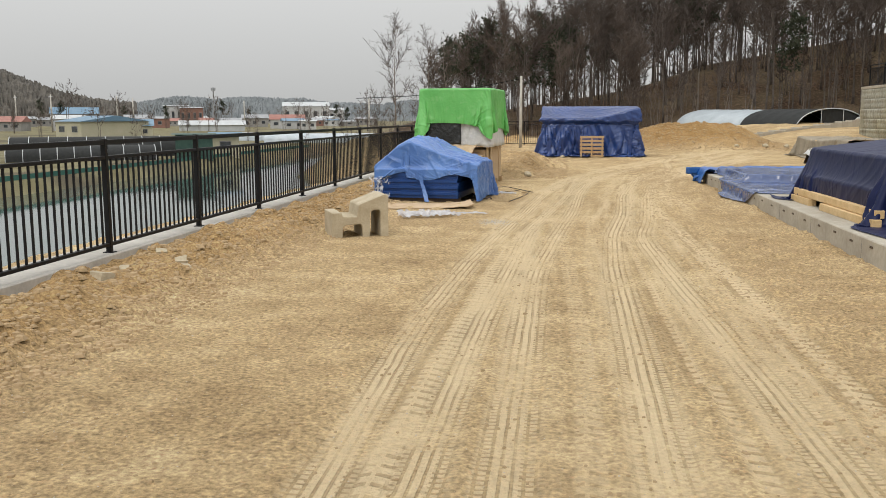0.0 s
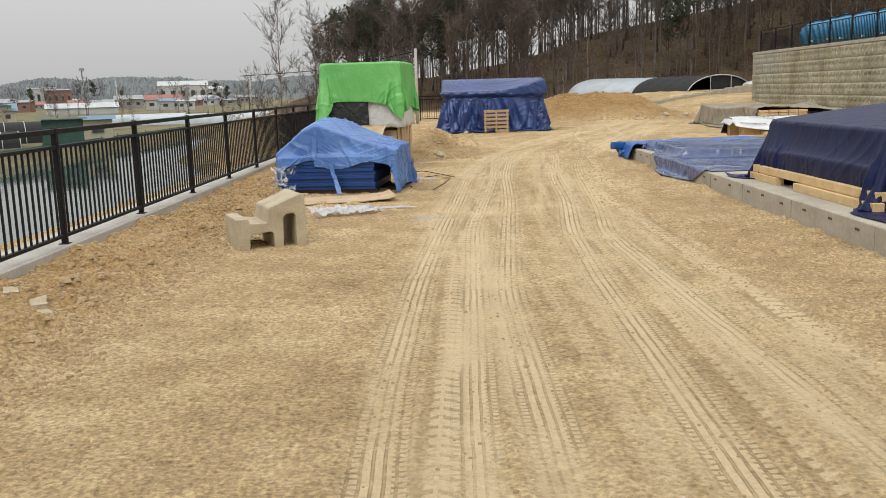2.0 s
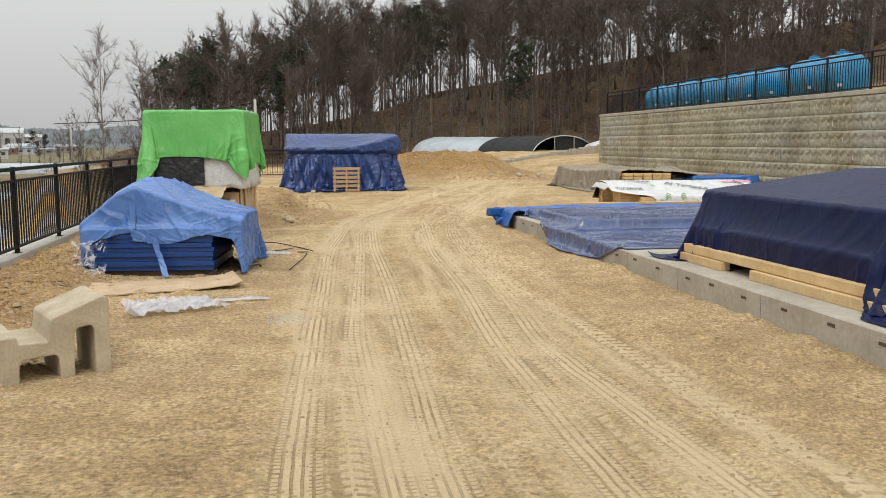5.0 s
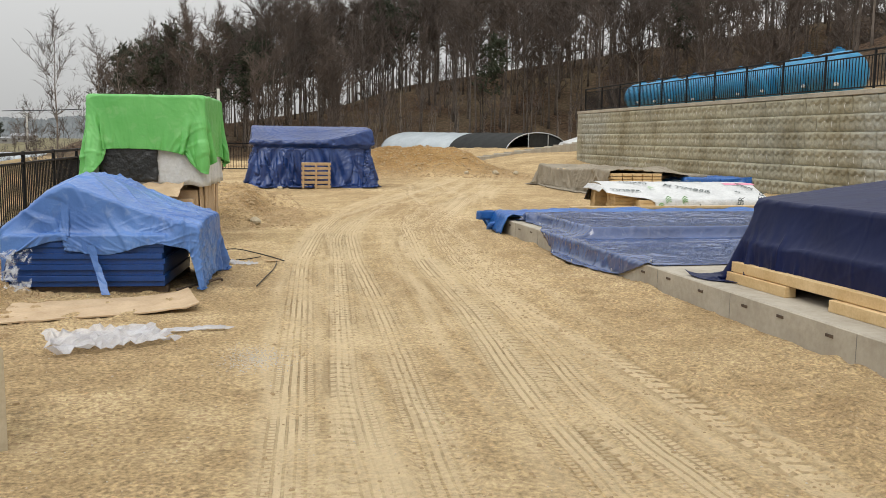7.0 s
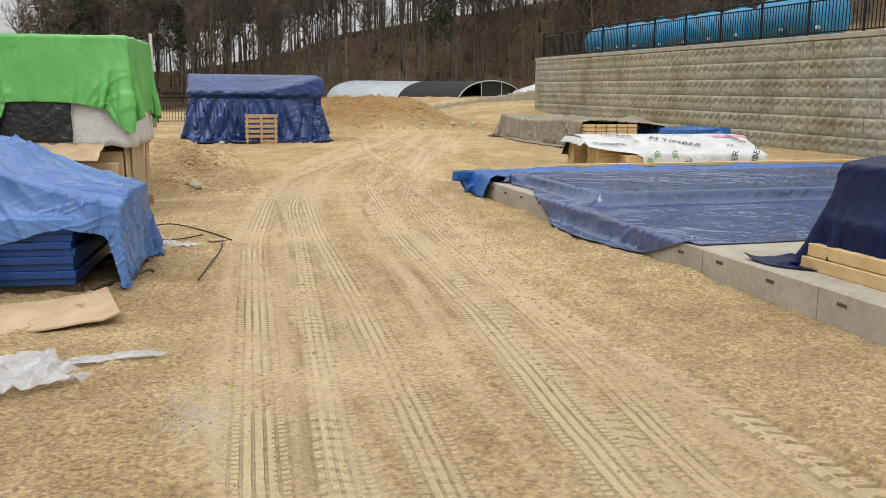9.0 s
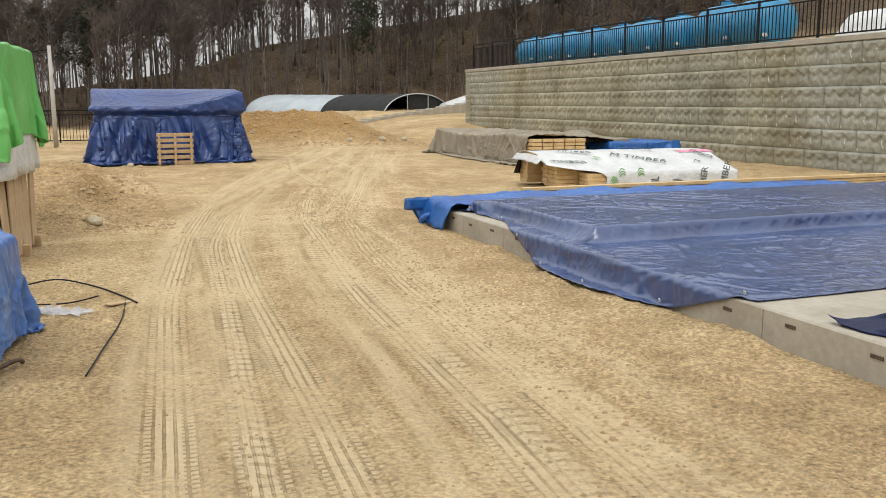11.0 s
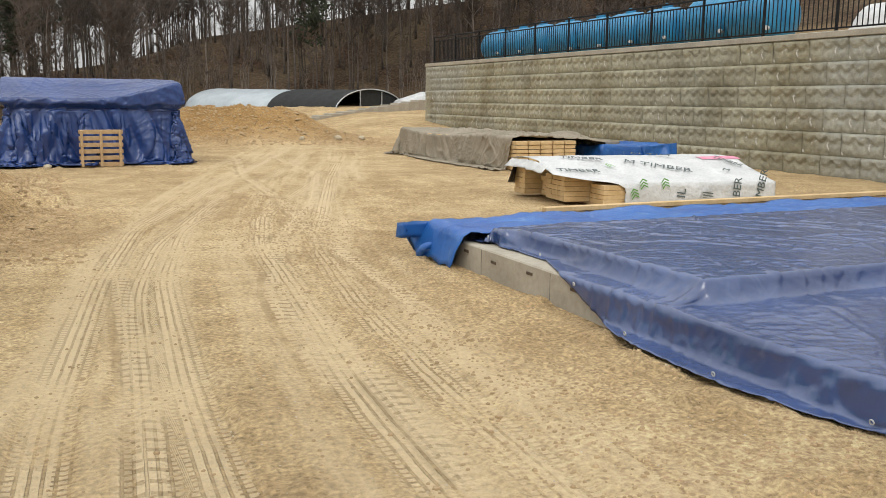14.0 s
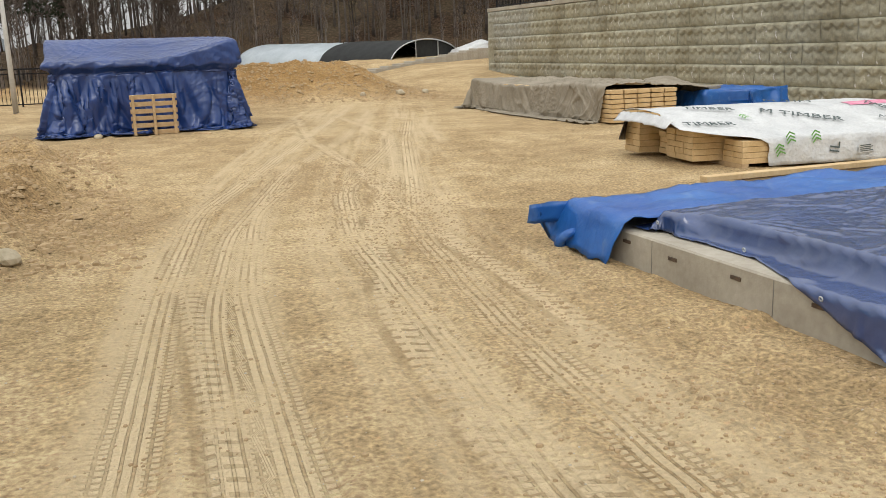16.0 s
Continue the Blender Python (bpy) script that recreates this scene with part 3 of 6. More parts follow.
faces_ = []
z, course = 2.875 - 7 * COURSE, 0
while z < 2.8:
    h = COURSE
    for k in range(26):
        v = WALL_END - 0.02 - (k + 1) * BLOCK - (0.5 * BLOCK if course % 2 else 0.0)
        pick = (k * 7 + course * 3) % 5
        if len(faces_) > pick:
            ob = new("block", faces_[pick])
            ob.parent = wall
        else:
            ob = part("block", split_face(len(faces_) * 3.7 + course, h), M_block, wall, "", True)
            faces_.append(ob.data)
        ob.location = (WALL_U + 0.055 + 0.006 * math.sin(k * 5.1 + course), v, z)
    z += h
    course += 1
for k in range(1):
    bm = bmesh.new()
    box(bm, WALL_U + 0.02, WALL_U + 0.058, WALL_END - 0.56, WALL_END, -0.3, WALL_TOP - 0.05)
    part("end_block", bm, M_block, wall)


def fence_run(name, u, v0, v1, pitch, base, top, label, step=0.115):
    """A run of black steel railing along v, post by post and bar by bar."""
    f = thing(name, pose(u, v0, 0), label, "fence")
    n = max(1, round((v1 - v0) / pitch))
    bm = bmesh.new()
    box(bm, -0.027, 0.027, -0.027, 0.027, 0, top - base + 0.01, 0.004)
    box(bm, -0.05, 0.05, -0.05, 0.05, 0, 0.008)
    first = None
    for k in range(n + 1):
        if first is None:
            first = part("post", bm, M_steel, f)
            ob = first
        else:
            ob = new("post", first.data)
            ob.parent = f
        ob.location = (0, k * pitch, base)
    L = n * pitch
    for nm, z, h in (("top_rail", top, 0.05), ("middle_rail", top - 0.16, 0.035), ("bottom_rail", base + 0.10, 0.035)):
        bm = bmesh.new()
        box(bm, -0.022, 0.022, 0, L, z - h, z, 0.004)
        part(nm, bm, M_steel, f)
    bm = bmesh.new()
    box(bm, -0.009, 0.009, -0.009, 0.009, 0, top - 0.165 - base - 0.09)
    bar = None
    for k in range(n):
        m = round(pitch / step)
        for j in range(1, m):
            if bar is None:
                bar = part("bar", bm, M_steel, f)
                ob = bar
            else:
                ob = new("bar", bar.data)
                ob.parent = f
            ob.location = (0, k * pitch + pitch * j / m, base + 0.09)
    return f

fence_run("yard_fence", FENCE_U, 8.35 - 4 * 2.22, 8.35 + 17 * 2.22, 2.22, 0.15, 1.29, "black steel railing fence standing on a concrete kerb")
bm = bmesh.new()
box(bm, FENCE_U - 0.45, FENCE_U + 0.08, -8, 47, -0.4, 0.15, 0.015)
tagged(part("fence_kerb", bm, M_conc_pale), "pale concrete kerb under the railing fence", "kerb", kind="structure")
fence_run("wall_fence", WALL_U + 0.3, 27.25 - 6 * 2.08, 27.25 + 10 * 2.08, 2.08, WALL_TOP + 0.03, 4.09, "black steel railing fence on the wall's coping", 0.13)

# ---- concrete slab ----
SLAB_U, SLAB_END, SLAB_TOP = 3.1, 21.1, 0.25
bm = bmesh.new()
box(bm, SLAB_U, 12.6, 2.0, SLAB_END, -0.3, SLAB_TOP, 0.012)
slab = tagged(part("foundation_slab", bm, M_conc), "grey cast concrete foundation slab with form-tie marks", "slab", kind="structure")


M_conc_dark = plain("damp_concrete", (0.16, 0.15, 0.13), (0.24, 0.225, 0.2), 5.0, 0.9)
# cold joints and form-tie plates in the slab's front edge
bm = bmesh.new()
box(bm, -0.006, 0.004, -0.045, 0.045, -0.012, 0.012, 0.002)
tie = None
for k, v in enumerate([8.8, 9.49, 10.15, 10.76, 11.42, 12.1, 12.73, 13.26, 14.03, 14.7, 15.3, 18.62, 19.26, 19.87, 20.4]):
    if tie is None:
        tie = part("form_tie", bm, M_rust, slab, "small rusty form tie")
        ob = tie
    else:
        ob = new("form_tie", tie.data)
        ob.parent = slab
    ob.location = (SLAB_U - 0.001, v, 0.17 + 0.01 * math.sin(k * 2.3))
for v in (9.8, 11.8, 13.5, 14.95, 18.95, 20.1):
    bm = bmesh.new()
    box(bm, -0.002, 0.003, -0.002, 0.002, -0.02, SLAB_TOP - 0.012)
    part("joint", bm, M_conc_dark, slab).location = (SLAB_U - 0.001, v, 0)


# ---- draped covers ----
def rounded(t, hx, hy, r):
    """A point on a rounded rectangle, by its share t of the way round from the front's middle, with the outward way."""
    sx, sy, q = 2 * (hx - r), 2 * (hy - r), math.pi * r / 2
    total = 2 * sx + 2 * sy + 4 * q
    d = (t % 1.0) * total + sx / 2
    for cx, cy, ang, length in ((hx - r, -hy + r, -90, sx), (hx - r, hy - r, 0, sy), (-hx + r, hy - r, 90, sx), (-hx + r, -hy + r, 180, sy)):
        o = Vector((math.cos(radians(ang)), math.sin(radians(ang)), 0))
        along = Vector((-o.y, o.x, 0))
        if d <= length:
            return Vector((cx, cy, 0)) + o * r - along * (length - d), o
        d -= length
        if d <= q:
            a = radians(ang) + d / r
            o = Vector((math.cos(a), math.sin(a), 0))
            return Vector((cx, cy, 0)) + o * r, o
        d -= q
    return rounded(0.0, hx, hy, r)


def cover(hx, hy, topz, hem, fold=0.06, flare=0.05, skirt=0.0, r=0.08, n=200, down=16, seed=0.0, cinch=None, pleat=5.0, sag=0.02):
    """A sheet over a block of half-sizes hx, hy: topz(x, y) is its upper face, hem(t) where its edge hangs."""
    rows = []
    for k in range(9):
        f = 0.02 + 0.98 * k / 8
        row = []
        for i in range(n + 1):
            p, o = rounded(i / n, hx, hy, r)
            x, y = p.x * f, p.y * f
            row.append((x, y, topz(x, y) + sag * nz(x * 2.2 + seed, y * 2.2, 3) + 0.5 * sag * nz(x * 7 + seed, y * 7, 5)))
        rows.append(row)
    per = 4 * (hx + hy)
    for k in range(1, down + 1):
        g = k / down
        row = []
        for i in range(n + 1):
            t = (i % n) / n
            p, o = rounded(t, hx, hy, r)
            top = topz(p.x, p.y)
            low = hem(t)
            z = top + (low - top) * g
            s = t * per
            a = math.tau * t
            cxs, sxs = math.cos(a) * per / 6.28, math.sin(a) * per / 6.28
            wide = 1.6 * nz(cxs * 0.9 + seed, sxs * 0.9, g * 0.7)
            sw = 1.3 * wide + 0.9 * g
            n1 = 1 - 2.4 * abs(nz(cxs * pleat * 0.5 + seed + 0.5 * sw, sxs * pleat * 0.5, g * 0.5))
            n2 = 1 - 2.4 * abs(nz(cxs * pleat * 1.2 + seed - 0.6 * sw, sxs * pleat * 1.2, g * 0.8))
            fine = 0.6 * max(-0.2, n1) + 0.4 * max(-0.2, n2) - 0.5
            ph = s * pleat * 0.42 + 1.7 * wide + 1.1 * g * nz(cxs * 0.7, sxs * 0.7, seed)
            tri = 2 * abs(ph % 1.0 - 0.5) - 0.5
            push = flare * g + fold * (0.2 + 0.8 * g) * (0.6 * wide + 1.1 * fine + 0.45 * tri) + 0.02 * min(1, g * 6)
            push = max(push, -0.025 + 0.02 * g)
            if cinch:
                push -= 0.04 * math.exp(-(((z - cinch) / 0.07) ** 2))
            row.append((p.x + o.x * push, p.y + o.y * push, z + 0.02 * nz(cxs * 3, sxs * 3, g * 4 + seed) * (1 - g)))
        rows.append(row)
    if skirt:
        last = rows[-1]
        for k in range(1, 7):
            g = k / 6
            row = []
            for i in range(n + 1):
                t = (i % n) / n
                a = math.tau * t
                p, o = rounded(t, hx, hy, r)
                w = skirt * (0.55 + 1.1 * abs(nz(math.cos(a) * 2.6 + seed, math.sin(a) * 2.6, 7)))
                z = 0.015 + 0.20 * (1 - g) * abs(nz(math.cos(a) * 9, math.sin(a) * 9, g * 1.6 + seed)) + 0.05 * abs(nz(math.cos(a) * 25, math.sin(a) * 25, g * 3))
                b = last[i]
                row.append((b[0] + o.x * w * g, b[1] + o.y * w * g, z))
            rows.append(row)
    bm = sheet(rows)
    bmesh.ops.remove_doubles(bm, verts=bm.verts, dist=0.0005)
    bmesh.ops.recalc_face_normals(bm, faces=bm.faces)
    return bm


def thick(ob, t=0.004):
    s = ob.modifiers.new("thickness", "SOLIDIFY")
    s.thickness = t
    return ob


# ---- hanging cloth, solved by springs over the solids beneath ----
def drape(size, cells, place, solids, floor=0.02, doublings=2, steps=230, slack=0.0, rope=None, seed=1, margin=0.02, grip=0.5, soft=0.0, weave=0.2, shape=None, crumple=0.0, crease=0.0, pleat=0.0, pins=()):
    """A sheet of the given size dropped over solids (x0, x1, y0, y1, z0, top); gives its rows of points."""
    rs = np.random.RandomState(seed)
    cx, cy, turn, drop = place
    pins = [(r, c, np.array(at)) for r, c, at in pins]
    nx = cells + 1
    ny = int(round(cells * size[1] / size[0])) + 1
    gx, gy = np.meshgrid((np.linspace(-0.5, 0.5, nx)) * size[0], (np.linspace(-0.5, 0.5, ny)) * size[1])
    if shape:
        gx, gy = shape(gx, gy)
    flat = np.stack([gx, gy], -1)
    a = radians(turn)
    k = 1.0 - slack
    p = np.stack([cx + k * (gx * math.cos(a) - gy * math.sin(a)), cy + k * (gx * math.sin(a) + gy * math.cos(a)), drop + 0.01 * rs.randn(ny, nx)], -1)

    def pull(p, a, b, rest, stiff):
        d = p[b] - p[a]
        length = np.sqrt((d * d).sum(-1, keepdims=True)) + 1e-9
        d *= stiff * 0.5 * (1 - rest / length)
        p[a] += d
        p[b] -= d

    def settle(p, flat, steps, dt, margin):
        ny, nx = p.shape[:2]
        whole = slice(None)
        pairs = []
        for s in (0, 1):
            pairs.append(((whole, slice(s, nx - 1, 2)), (whole, slice(s + 1, nx, 2)), 1.0))
            pairs.append(((slice(s, ny - 1, 2), whole), (slice(s + 1, ny, 2), whole), 1.0))
        for s in (0, 1):
            pairs.append(((slice(s, ny - 1, 2), slice(0, nx - 1)), (slice(s + 1, ny, 2), slice(1, nx)), weave))
            pairs.append(((slice(s, ny - 1, 2), slice(1, nx)), (slice(s + 1, ny, 2), slice(0, nx - 1)), weave))
        for s in range(4 if soft else 0):
            pairs.append(((whole, slice(s, nx - 2, 4)), (whole, slice(s + 2, nx, 4)), soft))
            pairs.append(((slice(s, ny - 2, 4), whole), (slice(s + 2, ny, 4), whole), soft))
        loose = 1 + crumple * np.clip(0.35 + 1.6 * wave_noise(flat[..., 0] + 40, flat[..., 1] + 40, 0.55, seed, 3), 0, 1.4)
        sets = [(a, b, (np.linalg.norm(flat[b] - flat[a], axis=-1) * loose[a])[..., None], stiff) for a, b, stiff in pairs]
        vel = np.zeros_like(p)
        for step in range(steps):
            vel *= 0.965
            vel[..., 2] -= 9.8 * dt
            np.clip(vel, -2.5, 2.5, out=vel)
            q = p + vel * dt
            for a, b, rest, stiff in sets:
                pull(q, a, b, rest, stiff)
            for row, column, at in pins:
                q[row, column] = at
            touch = q[..., 2] < floor
            q[..., 2] = np.maximum(q[..., 2], floor)
            for x0, x1, y0, y1, z0, top in solids:
                x, y, z = q[..., 0], q[..., 1], q[..., 2]
                t = top(x, y) if callable(top) else top
                gaps = np.stack([x - x0 + margin, x1 + margin - x, y - y0 + margin, y1 + margin - y, t + margin - z + 0 * x])
                inside = (gaps > 0).all(0) & (z > z0)
                side = gaps.argmin(0)
                least = gaps.min(0)
                for n, (axis, sign) in enumerate(((0, -1), (0, 1), (1, -1), (1, 1), (2, 1))):
                    hit = inside & (side == n)
                    q[..., axis][hit] += sign * least[hit]
                touch |= inside
            if rope:
                rz, rx, ry = rope
                near = np.abs(q[..., 2] - rz) < 0.06
                for axis, lim in ((0, rx), (1, ry)):
                    w = q[..., axis]
                    w[near] = np.clip(w[near], -lim, lim)
            q[touch] = p[touch] + (q[touch] - p[touch]) * (1 - grip)
            for row, column, at in pins:
                q[row, column] = at
            vel = (q - p) / dt
            p = q
        return p

    def double(p):
        ny, nx = p.shape[:2]
        wide = np.zeros((ny, 2 * nx - 1, p.shape[2]))
        wide[:, ::2] = p
        wide[:, 1::2] = 0.5 * (p[:, 1:] + p[:, :-1])
        out = np.zeros((2 * ny - 1, 2 * nx - 1, p.shape[2]))
        out[::2] = wide
        out[1::2] = 0.5 * (wide[1:] + wide[:-1])
        return out

    p = settle(p, flat, steps, 1 / 110, margin + 0.02)
    for level in range(doublings):
        p, flat = double(p), double(flat)
        p[..., 2] += 0.003 * np.abs(rs.randn(*p.shape[:2]))
        p = settle(p, flat, 80 if level == 0 else 60, 1 / 200, margin)
    if crease or pleat:
        p, flat = double(p), double(flat)
        p = p + creased(p, flat, crease, pleat, seed)
        p[..., 2] = np.maximum(p[..., 2], floor)
    return p


def ridged(u, v, long, short, turn, seed):
    """Narrow wavering ridges that run one way, in patches."""
    a = radians(turn)
    x, y = u * math.cos(a) + v * math.sin(a), -u * math.sin(a) + v * math.cos(a)
    y = y + 0.35 * short * 4 * wave_noise(u + 70, v + 70, 0.9, seed + 5, 2)
    n = wave_noise(x / long + 90, y / short + 90, 1.0, seed, 2)
    patch = np.clip(0.35 + 1.8 * wave_noise(u + 30, v + 30, 1.3, seed + 9, 2), 0, 1)
    return np.clip(1 - 5.5 * np.abs(n), 0, 1) ** 1.1 * patch


def creased(p, flat, crease, pleat, seed):
    """How far each point of a hanging sheet stands off it: creases everywhere, pleats where it hangs."""
    nrm = np.cross(np.gradient(p, axis=1), np.gradient(p, axis=0))
    nrm /= np.linalg.norm(nrm, axis=-1, keepdims=True) + 1e-9
    u, v = flat[..., 0], flat[..., 1]
    w = np.zeros(u.shape)
    for turn, long, short, share in ((6, 1.9, 0.20, 1.0), (58, 1.4, 0.22, 0.9), (128, 1.2, 0.2, 0.9), (38, 0.4, 0.07, 0.45), (155, 0.35, 0.06, 0.45), (97, 0.3, 0.06, 0.4)):
        w += crease * share * ridged(u, v, long, short, turn, seed + turn)
    w += 0.14 * crease * wave_noise(u + 20, v + 20, 0.25, seed + 3, 3)
    if pleat:
        across = np.where(np.abs(nrm[..., 1]) > np.abs(nrm[..., 0]), p[..., 0], p[..., 1] + 7)
        steep = np.clip(1 - 1.5 * np.abs(nrm[..., 2]), 0, 1)
        fall = np.clip((p[..., 2].max() - p[..., 2]) / 1.2, 0.1, 1)
        lean = 0.35 * p[..., 2] * np.sign(wave_noise(across + 11, 0 * across, 1.6, seed + 8, 1))
        w += pleat * steep * fall * (np.abs(wave_noise(across + lean + 50, 0.22 * p[..., 2], 0.45, seed + 7, 2)) * 2.2 - 0.2)
    return nrm * w[..., None]


def clipped(hx, hy, cut, spare=None):
    """A sheet's outline with its corners drawn in, but for one that is spared."""
    def shape(x, y):
        w = np.clip(np.abs(x) / hx + np.abs(y) / hy - 1.35, 0, 1) / 0.65
        k = 1 - cut * w * w * (1 if spare is None else np.where((x * spare[0] > 0) & (y * spare[1] > 0), 0.0, 1.0))
        return x * k, y * k
    return shape


def cloth(name, points, material, parent, label="", t=0.004):
    ny, nx = points.shape[:2]
    ids = np.arange(nx * ny).reshape(ny, nx)
    quads = np.stack([ids[:-1, :-1], ids[:-1, 1:], ids[1:, 1:], ids[1:, :-1]], -1).reshape(-1, 4)
    m_ = bpy.data.meshes.new(name)
    m_.from_pydata(points.reshape(-1, 3).tolist(), [], quads.tolist())
    m_.polygons.foreach_set("use_smooth", [True] * len(m_.polygons))
    m_.materials.append(material)
    ob = new(name, m_)
    if parent is not None:
        ob.parent = parent
    if label:
        ob["label"] = label
    thick(ob, t)
    return ob


# ---- tall stack under a dark blue tarpaulin ----
def tent_top(x, y):
    front = 1.50 + 0.36 * np.clip((x - 0.2) / 1.5, 0, 1) ** 1.3
    f = np.clip((y + 1.35) / 1.3, 0, 1)
    f = f * f * (3 - 2 * f)
    return front + (1.93 - front) * f - 0.03


stack = thing("covered_stack", pose(0.82, 35.75, 0.0), "tall stack wrapped in a dark blue tarpaulin tied with rope", "stack")
folds = drape((8.9, 7.6), 52, (0.08, -0.18, 1.5, 2.1), [(-1.72, 1.72, -1.27, 1.27, 0.0, 1.4), (-1.83, 1.83, -1.38, 1.38, 1.34, tent_top)], 0.035, 2, 600, 0.0, (1.20, 1.74, 1.29), 4, 0.02, 0.35, 0.0, 0.2, None, 0.03, 0.016, 0.15)
cloth("tarpaulin", folds, M_tentblue, stack, "dark blue creased tarpaulin")
bm = bmesh.new()
loop_pts = []
for i in range(61):
    p, o = rounded(i / 60, 1.79, 1.34, 0.1)
    loop_pts.append((p.x + o.x * 0.01, p.y + o.y * 0.01, 1.24 + 0.03 * math.sin(i * 0.7)))
tube(bm, loop_pts, [0.007] * 61, 5)
part("rope", bm, M_navy, stack)


def pallet(m, label):
    """A timber pallet, its boards along x, bearers along y."""
    p = thing("pallet", m, label, "pallet")
    for nm, x0, x1, y0, y1, z0, z1, n, axis, step in (
        ("deck_board", 0, 0.90, 0, 0.09, 0.0, 0.018, 6, 1, 0.142), ("bearer", 0.03, 0.085, 0, 0.80, 0.018, 0.095, 3, 0, 0.39)):
        first = None
        for k in range(n):
            if first is None:
                bm = bmesh.new()
                box(bm, x0, x1, y0, y1, z0, z1, 0.003)
                first = part(nm, bm, M_pallet, p)
                ob = first
            else:
                ob = new(nm, first.data)
                ob.parent = p
            ob.location = (k * step, 0, 0) if axis == 0 else (0, k * step, 0)
    return p


pallet(pose(0.44, 34.03, 0.02, 97, 0, 0), "light timber pallet leaning upright against the blue tarpaulin")
bm = bmesh.new()
box(bm, -0.22, 0.22, -0.03, 0.03, 0, 0.035, 0.004)
ob = tagged(part("timber_offcut", bm, M_pallet), "short pale timber offcut lying on the soil", "offcut")
ob.matrix_world = pose(1.75, 33.5, 0.0, 0, 0, -50)

# ---- crate under a green tarpaulin ----
GB = pose(-2.40, 20.55, 0.0, 0, 0, -5)
crate = thing("wrapped_crate", GB, "tall crate of boards wrapped in white and black sheeting", "crate")
bm = bmesh.new()
box(bm, -0.72, 0.66, -0.8, 0.82, 0.12, 0.80, 0.01)
part("body", bm, M_card, crate, "brown cardboard boxes")
first = None
for k in range(6):
    bm = bmesh.new()
    box(bm, 0, 0.022, 0.0, 0.262, 0.0, 0.98, 0.004)
    ob = part("side_board", bm, M_card, crate, "brown fibreboard panel")
    ob.matrix_basis = pose(0.70 + 0.012 * (k % 2), -0.80 + k * 0.272, 0.03, 0, -2.0 + 1.5 * (k % 3), 0)
bm = cover(0.77, 0.9, lambda x, y: 2.05, lambda t: 0.86 + 0.05 * nz(t * 30, 1), 0.035, 0.02, 0, 0.07, 200, 14, 5.0, None, 7.0)
thick(part("white_wrap", bm, M_white, crate, "creased white plastic wrap", True))
rows = []
for j in range(15):
    z = 1.50 - 0.58 * j / 14
    rows.append([(-0.66 + 0.80 * i / 20 + 0.02 * nz(i * 0.4, j * 0.4), -0.962 - 0.018 * abs(nz(i * 0.5, j * 0.3, 4)), z + 0.015 * nz(i * 0.3, j, 2)) for i in range(21)])
thick(part("black_sheet", sheet(rows), M_black, crate, "glossy black plastic sheet", True), 0.006)
rows = []
for j in range(6):
    rows.append([(-0.50 + 1.0 * i / 12, -0.97 - 0.12 * j - 0.02 * nz(i, j), 0.90 - 0.02 * j + 0.03 * nz(i * 0.7, j * 0.8, 6) - 0.05 * (j / 5) ** 2) for i in range(13)])
thick(part("box_flap", sheet(rows), M_card, crate, "torn cardboard flap"), 0.006)
bm = bmesh.new()
box(bm, -0.75, 0.62, -1.0, -0.8, 0.2, 0.68, 0.01)
part("front_board", bm, M_card, crate, "brown cardboard box front")
bm = bmesh.new()
for k in range(3):
    box(bm, -0.75, 0.8, -0.75 + k * 0.7, -0.65 + k * 0.7, 0.0, 0.12, 0.006)
part("skid", bm, M_pallet, crate)


gt = thing("green_tarpaulin", GB, "bright green tarpaulin draped over the wrapped crate", "tarpaulin")
folds = drape((2.96, 3.12), 32, (-0.02, -0.02, -2.5, 2.3), [(-0.79, 0.79, -0.97, 0.97, 0.3, 2.12)], 0.02, 2, 420, 0.0, None, 9, 0.018, 0.6, 0.0, 0.2, clipped(1.48, 1.56, 0.15, (-1, -1)), 0.01, 0.016, 0.02)
cloth("sheet", folds, M_green, gt)

# ---- blue panels under a worn tarpaulin ----
panels = thing("panel_pile", pose(-2.6, 16.35, 0.0, 0, 0, -6), "pile of dark blue insulated panels on bearers", "panels")
for k in range(9):
    bm = bmesh.new()
    box(bm, -0.76, 0.76, -0.72, 0.72, 0, 0.0552, 0.003)
    part("panel", bm, M_board, panels).matrix_basis = pose(0.012 * math.sin(k * 2.1), 0.014 * math.cos(k * 3.3), 0.075 + k * 0.056)
for k in (-1, 1):
    bm = bmesh.new()
    box(bm, -0.78, 0.78, -0.05, 0.05, 0, 0.072, 0.006)
    part("bearer", bm, M_rust, panels, "dark timber bearer").location = (0, k * 0.6, 0)


def old_top(x, y):
    z = np.interp(x, (-0.97, -0.55, -0.32, -0.12, 0.25, 0.6, 0.97), (0.66, 1.06, 1.17, 1.12, 0.95, 0.83, 0.72))
    return z * (1 - 0.14 * np.clip(-y - 0.1, 0, 1)) - 0.04 * np.clip(y, 0, 1) - 0.02


def old_hem(x, y):
    """Its front edge hangs to one height whatever the heap beneath, with the free corners drawn in."""
    reach = 0.64 + np.interp(x, (-1.42, -1.1, -0.7, -0.4, -0.1, 0.3, 0.8, 1.15, 1.42), (0.16, 0.14, 0.36, 0.52, 0.50, 0.36, 0.20, 0.22, 0.20)) + 0.05 * wave_noise(x + 5, 0 * x, 0.3, 61, 2)
    back = 1.15 - 0.3 * np.clip(np.abs(x) - 0.9, 0, 1)
    return x, np.where(y < 0, y * reach / 1.25, y * back / 1.25)


